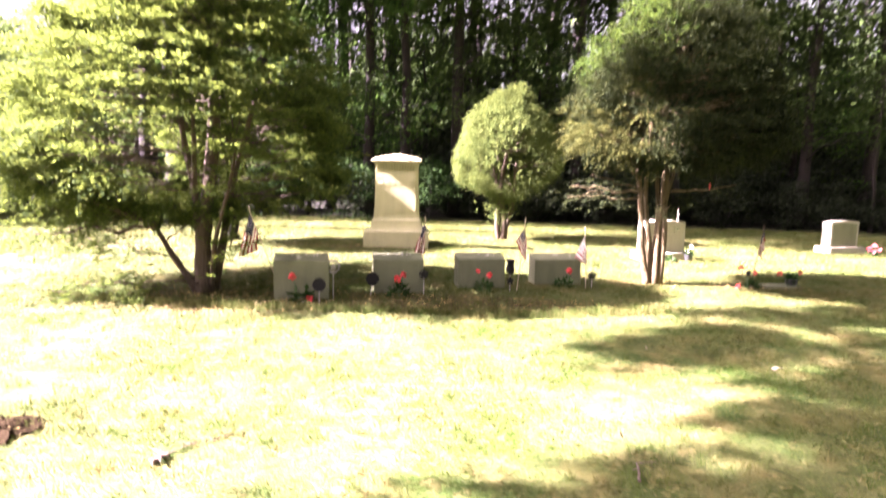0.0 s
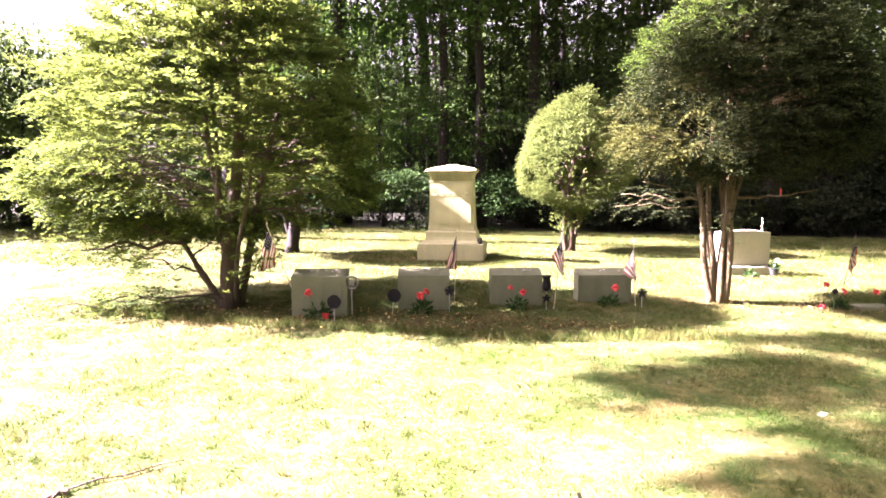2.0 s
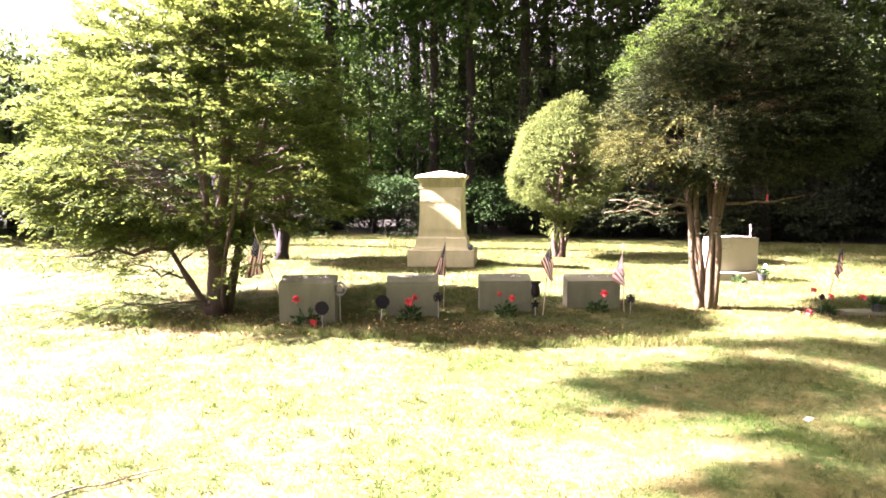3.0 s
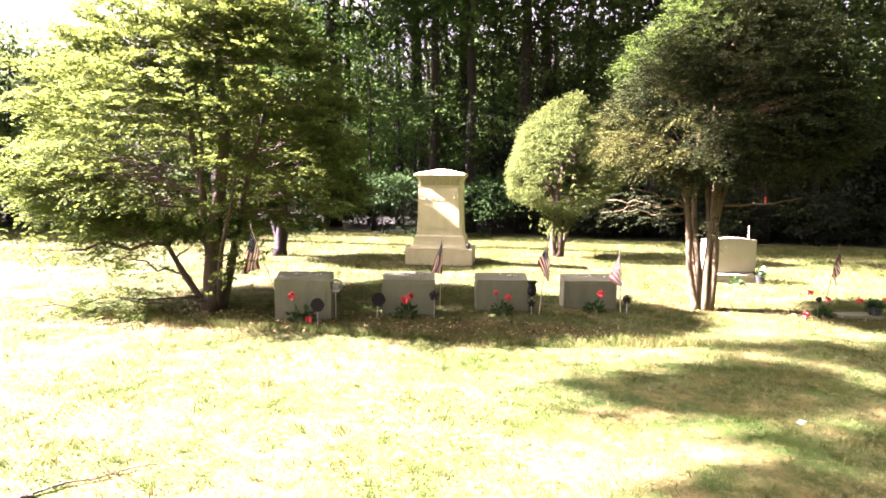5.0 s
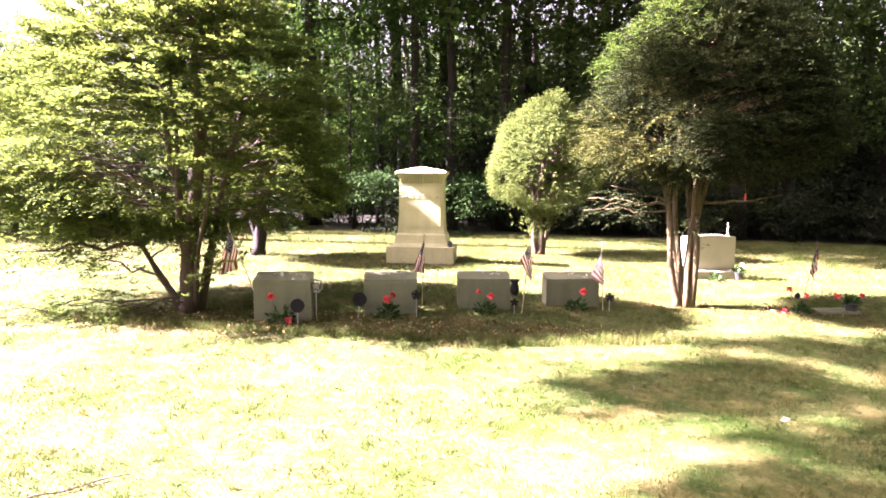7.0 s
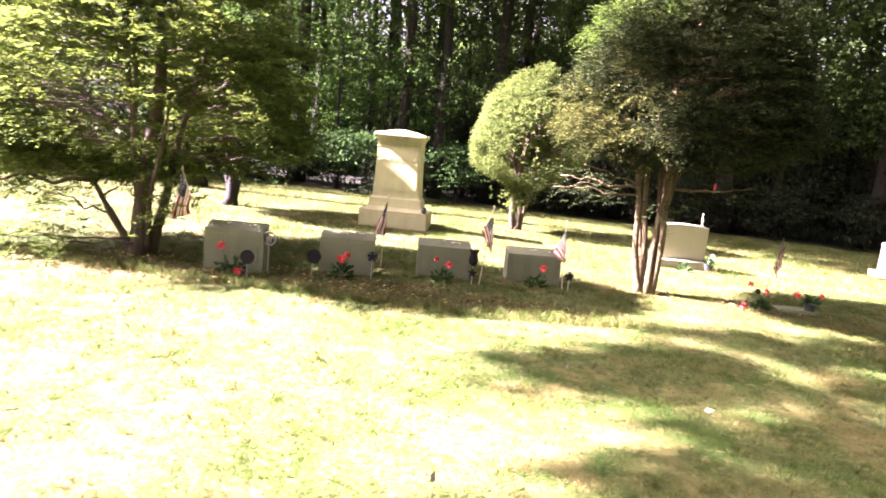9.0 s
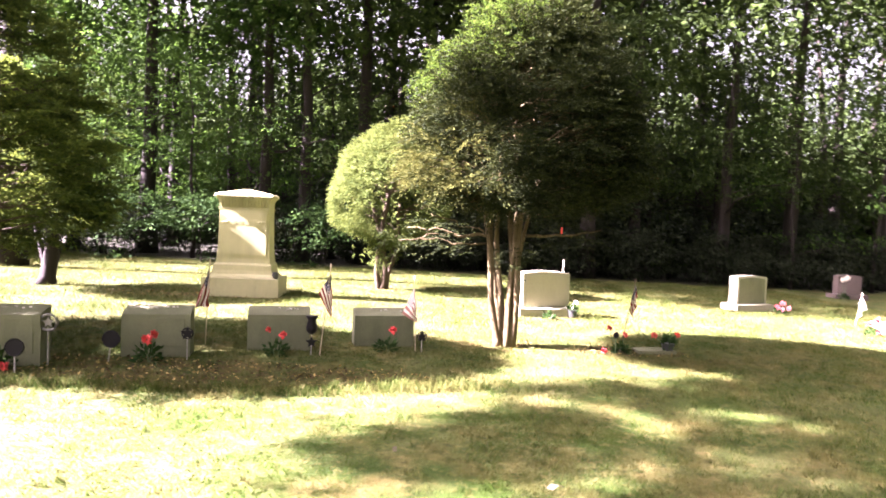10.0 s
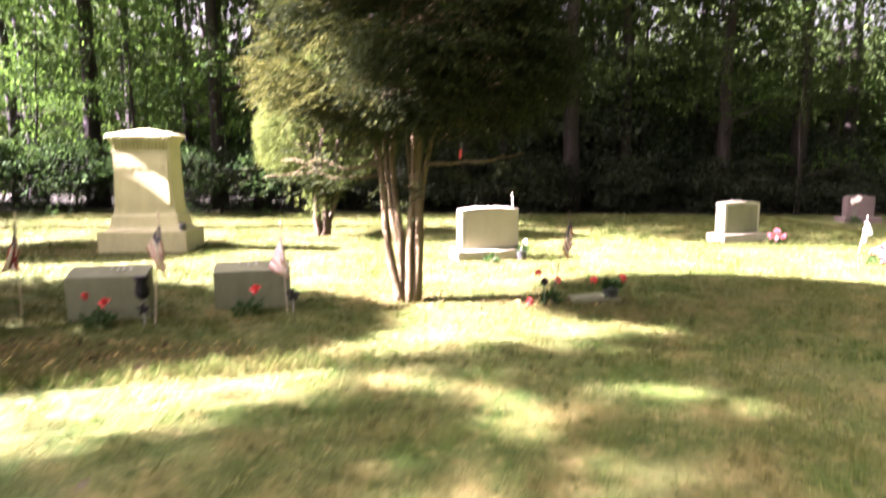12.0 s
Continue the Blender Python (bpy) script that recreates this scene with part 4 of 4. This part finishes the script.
def build_headstones():
    for i in range(4):
        cx, cy, g, w, z = stone_pose(i)
        top = thing("headstone", pose(cx, cy, g, 0, 0, 9), ["low grey granite headstone with a chipped upper edge", "low grey granite headstone with a sloping top", "low brownish granite headstone with a sloping top", "low smooth granite headstone with a pale top"][i], "headstone", "headstones in the row")
        bm = rough_block(w, 0.24, z - g, (0.009, 0.005, 0.005, 0.003)[i], 9, 0.055, i * 3.1)
        part("block", bm, M_GREY, top)
        face = part("inscription_panel", box_bm(w * 0.82, 0.008, (z - g) * 0.55, 0.003), M_GREY, top, "smoothed face")
        face.location = (0, -0.121, (z - g) * 0.26)
        for k in range(5):
            p = cx + random.uniform(-0.4, 0.4) * w, cy + random.uniform(-0.03, 0.08), z - 0.012
            bm = bmesh.new()
            bmesh.ops.create_icosphere(bm, subdivisions=1, radius=random.uniform(0.010, 0.018))
            for v in bm.verts:
                v.co.z *= 0.6
                v.co += noise.noise_vector(v.co * 60 + Vector((k, i, 0))) * 0.004
            me = bpy.data.meshes.new("pebble")
            bm.to_mesh(me)
            bm.free()
            me.materials.append(M_PEBBLE)
            ob = new("pebble", me)
            ob.matrix_basis = pose(*p, 0, 0, k * 50)
            tagged(ob, "small pale pebble laid on the headstone", "pebble", "pebbles on the headstones")


def arched_slab(w, d, h, rise, steps=14):
    """An upright slab whose top edge is a shallow arch between square shoulders."""
    prof = [(-w / 2, 0), (w / 2, 0), (w / 2, h - rise)]
    for k in range(steps + 1):
        s = 1 - 2 * k / steps
        prof.append((s * w * 0.44, h - rise * 0.8 * s * s - 0.0))
    prof.append((-w / 2, h - rise))
    bm = bmesh.new()
    f = bm.faces.new([bm.verts.new((x, -d / 2, z)) for x, z in prof])
    e = bmesh.ops.extrude_face_region(bm, geom=[f])
    bmesh.ops.translate(bm, verts=[v for v in e["geom"] if isinstance(v, bmesh.types.BMVert)], vec=(0, d, 0))
    bmesh.ops.recalc_face_normals(bm, faces=bm.faces[:])
    bmesh.ops.bevel(bm, geom=[q for q in bm.edges if q.calc_face_angle(0) > 1.0], offset=0.006, segments=2, affect="EDGES")
    return bm


def build_upright(x, y, turn, w, h, base_w, stone, panel_mat, label, rough_base, rise=0.03):
    g = float(gz(np.float64(x), np.float64(y))) - 0.02
    top = thing("upright_headstone", pose(x, y, g, 0, 0, turn), label, "headstone")
    part("base", rough_block(base_w, 0.42, 0.15, 0.026 if rough_base else 0.006, 6, 0, x), stone, top, "rock-faced base" if rough_base else "")
    s = part("slab", arched_slab(w, 0.22, h, rise), stone, top)
    s.location = (0, 0.02, 0.148)
    f = part("face_panel", arched_slab(w * 0.87, 0.012, h * 0.9, rise), panel_mat, top, "smooth sunk inscription face")
    f.location = (0, -0.092, 0.165)


# ---- flags, flowers and grave markers ----
def cloth(corners, fold, seed):
    """A limp flag. corners: upper and lower end of the hoist, upper and lower end of the fly, as (x, z) from the stick's head; its uv runs along fly and hoist."""
    nu, nv = 14, 10
    ph = random.Random(seed).uniform(0, 6)
    a, b, c, d = (Vector((x, 0, z)) for x, z in corners)
    V, F, UV = [], [], []
    for j in range(nv + 1):
        for i in range(nu + 1):
            u, v = i / nu, j / nv
            p = a.lerp(c, u).lerp(b.lerp(d, u), v)
            p.y = fold * math.sin(11 * v + 2.5 * u + ph) * (0.3 + u) + 0.5 * fold * math.sin(6 * u + ph)
            p.x += 0.25 * fold * math.sin(9 * u + 5 * v + ph) * u
            V.append(p)
            UV.append((u, v))
    for j in range(nv):
        for i in range(nu):
            k = j * (nu + 1) + i
            F.append((k, k + 1, k + nu + 2, k + nu + 1))
    me = Geo().add(V, F).mesh("cloth", True)
    lay = me.uv_layers.new(name="uv")
    for lp in me.loops:
        lay.data[lp.index].uv = UV[lp.vertex_index]
    return me


def build_flag(foot, head, corners, label, seed, mat=None, stick=None, fold=0.02):
    foot, head = Vector(foot), Vector(head)
    foot.z = float(gz(np.float64(foot.x), np.float64(foot.y))) - 0.04
    top = thing("flag_on_stick", Matrix.Translation(foot), label, "flag", "small flags on graves")
    v = head - foot
    part("stick", Geo().tube([(0, 0, 0), v * 0.5, v], [0.0055, 0.005, 0.0045], 7), stick or M_STICK, top)
    tip = Geo().tube([v, v + Vector((0, 0, 0.012)), v + Vector((0, 0, 0.03)), v + Vector((0, 0, 0.05))], [0.004, 0.011, 0.008, 0.001], 7)
    part("finial", tip, stick or M_STICK, top)
    c = part("cloth", cloth(corners, fold, seed), mat or M_FLAG, top)
    c.location = v


def blossom(radius, seed, petals=22):
    """A ruffled flower head of many petals."""
    r = np.random.default_rng(seed)
    d = unit(r.normal(size=(petals, 3)) + np.array([0, -0.3, 0.5]))
    return quads_mesh("blossom", leaf_quads(d * radius * 0.1, d, radius * r.uniform(0.6, 0.95, petals), radius * 0.38 * np.ones(petals), r))


def build_bunch(x, y, heads, label, seed, mat=None, tuft=0.16, name="flower_bunch", pot=False):
    """Flowers on stems from one tuft of leaves. heads: offsets and radii of the blossoms."""
    g = float(gz(np.float64(x), np.float64(y)))
    top = thing(name, pose(x, y, g), label, "flowers", "flowers on the graves")
    r = np.random.default_rng(seed)
    z0 = 0.0
    if pot:
        part("pot", Geo().tube([(0, 0, -0.02), (0, 0, 0.02), (0, 0, 0.11), (0, 0, 0.125)], [0.05, 0.055, 0.075, 0.08], 14), M_POT, top, "dark pot")
        z0 = 0.1
    for k, (dx, dy, dz, rad) in enumerate(heads):
        s = Geo().tube([(dx * 0.2, dy * 0.2, z0), (dx * 0.7, dy * 0.7, z0 + (dz - z0) * 0.6), (dx, dy, dz)], [0.004, 0.0035, 0.003], 5)
        part("stem", s, M_STEM, top)
        b = part("blossom", blossom(rad, seed + k), mat or M_RED, top)
        b.location = (dx, dy, dz)
    n = 90
    d = unit(r.normal(size=(n, 3)) * np.array([1, 0.7, 0.6]) + np.array([0, 0, 0.5]))
    c = d * r.uniform(0.15, 0.75, (n, 1)) * tuft + np.array([0, 0, z0 + 0.02])
    part("foliage", quads_mesh("foliage", leaf_quads(c, d, r.uniform(0.04, 0.08, n), r.uniform(0.012, 0.022, n), r)), M_SHRUB, top)
    return top


def build_medal(x, y, h, shape, mat, label, stake_mat, lean=0.0, rad=0.065):
    """A cast grave marker on a stake: disc, ring, star or urn."""
    g = float(gz(np.float64(x), np.float64(y)))
    top = thing("grave_marker", pose(x, y, g, 0, lean, 8), label, "grave marker", "cast markers by the stones")
    part("stake", Geo().tube([(0, 0, -0.05), (0, 0, h - rad * 0.6)], [0.006, 0.006], 6), stake_mat, top, "thin stake")
    bm = bmesh.new()
    if shape == "ring":
        g2 = Geo()
        pts = [(math.cos(k * math.pi / 10) * rad, 0, h + math.sin(k * math.pi / 10) * rad) for k in range(21)]
        g2.tube(pts, [0.013] * 21, 6, False)
        bm.free()
        part("emblem", g2.mesh("emblem", True), mat, top)
        part("star", star_mesh(rad * 0.75, 0.012, h), mat, top)
    elif shape == "star":
        bm.free()
        part("emblem", star_mesh(rad, 0.014, h), mat, top)
        part("rim", Geo().tube([(math.cos(k * math.pi / 8) * rad * 0.72, 0, h + math.sin(k * math.pi / 8) * rad * 0.72) for k in range(17)], [0.007] * 17, 5, False), mat, top)
    elif shape == "urn":
        bm.free()
        u = Geo().tube([(0, 0, h - 0.09), (0, 0, h - 0.06), (0, 0, h - 0.02), (0, 0, h + 0.05), (0, 0, h + 0.075), (0, 0, h + 0.09)], [0.02, 0.05, 0.055, 0.038, 0.055, 0.06], 12)
        part("emblem", u.mesh("emblem", True), mat, top)
        part("star", star_mesh(rad, 0.014, h - 0.17), mat, top)
    else:
        bmesh.ops.create_cone(bm, cap_ends=True, segments=20, radius1=rad, radius2=rad * 0.93, depth=0.016, matrix=Matrix.Translation((0, 0, h)) @ Matrix.Rotation(math.pi / 2, 4, "X"))
        part("emblem", bm, mat, top)
        part("rim", Geo().tube([(math.cos(k * math.pi / 10) * rad, -0.006, h + math.sin(k * math.pi / 10) * rad) for k in range(21)], [0.007] * 21, 5, False), mat, top)


def star_mesh(rad, thick, h):
    v = []
    for s in (-1, 1):
        for k in range(10):
            a = math.pi / 2 + k * math.pi / 5
            q = rad if k % 2 == 0 else rad * 0.45
            v.append((math.cos(a) * q, s * thick / 2, h + math.sin(a) * q))
    f = [tuple(range(9, -1, -1)), tuple(range(10, 20))] + [(k, (k + 1) % 10, 10 + (k + 1) % 10, 10 + k) for k in range(10)]
    return Geo().add(v, f)


def build_grave_goods():
    build_flag((-0.98, -4.66, 0), (-1.33, -4.72, 0.96), [(0.0, -0.03), (0.085, -0.24), (-0.13, -0.50), (0.07, -0.43)], "small striped flag on a leaning stick beside a headstone", 1)
    build_flag((0.50, -3.6, 0), (0.53, -3.6, 0.80), [(0.0, -0.03), (0.0, -0.17), (-0.15, -0.44), (0.0, -0.43)], "small striped flag standing behind a headstone", 2, fold=0.035)
    build_flag((1.66, -3.87, 0), (1.745, -3.87, 0.82), [(0.0, -0.07), (-0.11, -0.25), (0.03, -0.34), (0.015, -0.50)], "small striped flag on an upright stick beside a headstone", 3)
    build_flag((2.62, -3.5, 0), (2.585, -3.47, 0.69), [(0.0, -0.08), (-0.12, -0.36), (0.035, -0.30), (0.04, -0.46)], "small striped flag draped beside a headstone, sunlight painted into its pale cloth", 4, mat=M_FLAG_SUNLIT)
    build_flag((5.0, -3.1, 0), (5.21, -2.96, 0.70), [(0.0, -0.04), (-0.06, -0.33), (0.035, -0.17), (-0.005, -0.45)], "dark limp striped flag on a stick beside the flat marker", 5, stick=M_TWIG)
    build_flag((5.1, -0.22, 0), (5.16, -0.2, 0.74), [(0.0, 0.0), (0.0, -0.2), (0.04, -0.22), (0.07, -0.4)], "small pale flag standing behind the upright headstone", 6, M_WHITE)
    build_flag((10.45, -0.05, 0), (10.58, -0.02, 0.34), [(0.0, 0.0), (-0.04, -0.16), (0.1, -0.24), (-0.06, -0.42)], "small white flag leaning on the lawn", 7, M_WHITE)
    # flowers before the row of stones
    build_bunch(-0.78, -4.80, [(-0.09, 0.0, 0.27, 0.055), (0.09, -0.02, 0.04, 0.05)], "red flowers and dark leaves before a headstone", 31)
    build_bunch(0.24, -4.36, [(-0.02, 0, 0.2, 0.06), (0.05, -0.02, 0.245, 0.055)], "pair of red flowers leaning on a headstone", 32)
    build_bunch(1.26, -3.93, [(-0.08, 0, 0.245, 0.045), (0.06, 0, 0.195, 0.05)], "two red flowers with leaves before a headstone", 33)
    build_bunch(2.32, -3.58, [(0.06, 0, 0.22, 0.055)], "single red flower with a low leafy tuft before a headstone", 34)
    # cast markers
    build_medal(-0.47, -4.60, 0.36, "ring", M_ALUM, "pale ringed star marker by a headstone", M_STAKE)
    build_medal(-0.58, -4.86, 0.20, "disc", M_BRONZE, "dark round marker on a white stake", M_STAKE)
    build_medal(-0.08, -4.40, 0.20, "disc", M_BRONZE, "black round marker on a pale stake", M_STAKE, 6, 0.07)
    build_medal(0.52, -4.22, 0.24, "star", M_BRONZE, "weathered star marker on a stake", M_STAKE)
    build_medal(1.58, -3.86, 0.3, "urn", M_BRONZE, "dark cast urn marker with a star", M_STAKE, 0, 0.06)
    build_medal(2.68, -3.55, 0.17, "star", M_BRONZE, "weathered star marker on a short stake", M_STAKE)
    build_medal(4.93, -3.16, 0.21, "disc", M_BRONZE, "small dark marker on a stake among red flowers", M_STEM, 0, 0.03)
    # flat marker with its flowers
    g = float(gz(np.float64(5.4), np.float64(-3.0)))
    flat = thing("flat_marker", pose(5.45, -3.02, g - 0.02, 0, 0, 4), "flat pale stone grave marker set in the grass", "grave marker")
    part("slab", rough_block(0.46, 0.22, 0.055, 0.006, 5), M_GREY, flat)
    build_bunch(5.0, -3.12, [(-0.22, -0.08, 0.03, 0.05), (-0.1, 0.1, 0.26, 0.05), (0.08, 0.06, 0.2, 0.045)], "red flowers in a dark tuft beside the flat marker", 41, None, 0.1)
    build_bunch(5.6, -3.06, [(-0.17, 0.0, 0.2, 0.055), (0.12, 0.02, 0.22, 0.045)], "red flowers in a dark pot beside the flat marker", 42, None, 0.1, pot=True)
    # right-hand graves
    build_bunch(9.85, 1.08, [(-0.08, 0, 0.14, 0.07), (0.05, 0.02, 0.2, 0.08), (0.13, -0.03, 0.12, 0.07), (0, -0.05, 0.1, 0.06)], "bunch of pink flowers beside an upright headstone", 43, M_PINK)
    p = thing("white_plaque", pose(10.4, -0.95, -0.2, -50, 0, 0), "white plaque lying among flowers", "plaque")
    part("slab", box_bm(0.5, 0.03, 0.28, 0.006), M_WHITE, p)
    build_bunch(9.98, -1.02, [(-0.1, 0, 0.16, 0.07), (0.03, 0, 0.22, 0.07), (0.1, -0.1, 0.1, 0.06), (-0.02, -0.12, 0.06, 0.06)], "red and pink flowers beside the white plaque", 44)
    build_bunch(14.0, 4.62, [(0, 0, 0.52, 0.09), (0.07, 0, 0.55, 0.09), (-0.06, 0, 0.5, 0.08)], "pale flowers at the corner of a rose granite stone", 45, M_CREAM)
    build_bunch(5.22, -0.62, [(0, 0, 0.18, 0.05), (0.05, 0, 0.24, 0.05)], "pale faded flowers in a pot by the upright headstone", 46, M_CREAM, 0.1, pot=True)
    build_bunch(4.75, -0.98, [(0.05, 0, 0.07, 0.03)], "low pale plant before the upright headstone", 47, M_CREAM, 0.12)


def build_vase():
    top = thing("vase", pose(0.52, 0.12, 0.278), "small dark vase standing on the monument's base", "vase")
    part("bowl", Geo().tube([(0, 0, 0), (0, 0, 0.02), (0, 0, 0.07), (0, 0, 0.1), (0, 0, 0.11)], [0.03, 0.045, 0.05, 0.04, 0.05], 14), M_POT, top)


def build_lawn_bits():
    rnd = random.Random(3)

    def twig(pts, r, label):
        pts = [Vector((x, y, float(gz(np.float64(x), np.float64(y))) + 0.012 + dz)) for x, y, dz in pts]
        top = thing("fallen_twig", Matrix.Translation(pts[0]), label, "twig", "fallen twigs")
        rel = [p - pts[0] for p in pts]
        part("stick", Geo().tube(rel, [r * (1 - 0.6 * i / len(rel)) for i in range(len(rel))], 6), M_TWIG, top)
        for k in range(2):
            a = rel[1 + k % (len(rel) - 1)]
            part("side_shoot", Geo().tube([a, a + Vector((rnd.uniform(-0.1, 0.1), rnd.uniform(-0.08, 0.08), 0.01))], [r * 0.5, r * 0.2], 5), M_TWIG, top)

    twig([(-0.74, -8.36, 0), (-0.65, -8.23, 0.006), (-0.56, -8.17, 0.0), (-0.45, -8.03, 0.004), (-0.36, -7.96, 0.0)], 0.0065, "long thin fallen twig on the grass")
    twig([(-0.76, -8.43, 0), (-0.73, -8.39, 0.01), (-0.71, -8.36, 0.0)], 0.018, "short thick piece of bark on the grass")
    twig([(1.55, -8.5, 0), (1.58, -8.4, 0.015), (1.6, -8.32, 0.0)], 0.008, "short twig on the grass")
    clod = thing("turf_clod", pose(-1.74, -8.12, float(gz(np.float64(-1.74), np.float64(-8.12))) - 0.012, 0, 0, 12), "dark ragged clod of torn turf and soil on the lawn", "turf")
    bm = bmesh.new()
    bmesh.ops.create_icosphere(bm, subdivisions=4, radius=1.0)
    for v in bm.verts:
        k = 1 + 0.35 * noise.noise(v.co * 2.3) + 0.25 * noise.noise(v.co * 6.0)
        v.co = Vector((v.co.x * 0.23 * k, v.co.y * 0.18 * k, max(0, v.co.z) * 0.06 * k))
    part("soil", bm, M_CLOD, clod)
    r = np.random.default_rng(8)
    c = np.column_stack([r.normal(0, 0.12, 420), r.normal(0, 0.09, 420), r.uniform(0.012, 0.055, 420)])
    c[:, 2] *= np.exp(-(c[:, 0] / 0.2) ** 2 - (c[:, 1] / 0.17) ** 2)
    ax = unit(np.column_stack([r.normal(0.5, 1, 420), r.normal(0, 0.5, 420), r.uniform(-0.05, 0.5, 420)]))
    tagged(part("root_fibre", quads_mesh("root_fibre", leaf_quads(c, ax, r.uniform(0.03, 0.11, 420), r.uniform(0.002, 0.006, 420), r)), M_CLOD, clod), "fine dark roots and dead grass", kind="stuff")
    rb = thing("red_ribbon", pose(4.1, -3.61, 1.24, 0, 0, 20), "small red ribbon hanging in the yew", "ribbon")
    part("strip", box_bm(0.022, 0.006, 0.07, 0.002), M_RED, rb)
    part("cord", Geo().tube([(0, 0, 0.06), (0.01, 0.02, 0.25)], [0.002, 0.002], 4), M_TWIG, rb)
    for x, y in [(3.13, -6.85), (3.2, -6.8), (2.35, -6.4), (1.6, -8.1)]:
        d = unit(np.array([[rnd.uniform(-1, 1), rnd.uniform(-1, 1), 0.15]]))
        r = np.random.default_rng(int(abs(x) * 100))
        c = np.array([[x, y, float(gz(np.float64(x), np.float64(y))) + 0.035]])
        me = quads_mesh("fallen_leaf", leaf_quads(c, d, [0.07], [0.018], r))
        me.materials.append(M_DRY)
        tagged(new("fallen_leaf", me), "pale dry leaf lying on the grass", "leaf", "fallen leaves")


build_ground()
build_grass()
build_litter()
build_monument()
build_headstones()
build_upright(4.78, -0.48, 13, 0.82, 0.57, 0.98, M_PALE, M_POLISH, "white granite upright headstone with a smooth arched face", True)
build_upright(9.44, 1.5, 15, 0.76, 0.56, 0.95, M_PALE, M_GREY, "grey granite upright headstone on a pale base", False)
build_upright(14.35, 4.95, -6, 0.62, 0.5, 0.85, M_ROSE, M_ROSE, "rose granite headstone in the shade of the wood", False)
build_yews()
build_woods()
build_far_woods()
build_lawn_trees()
build_grave_goods()
build_vase()
build_lawn_bits()
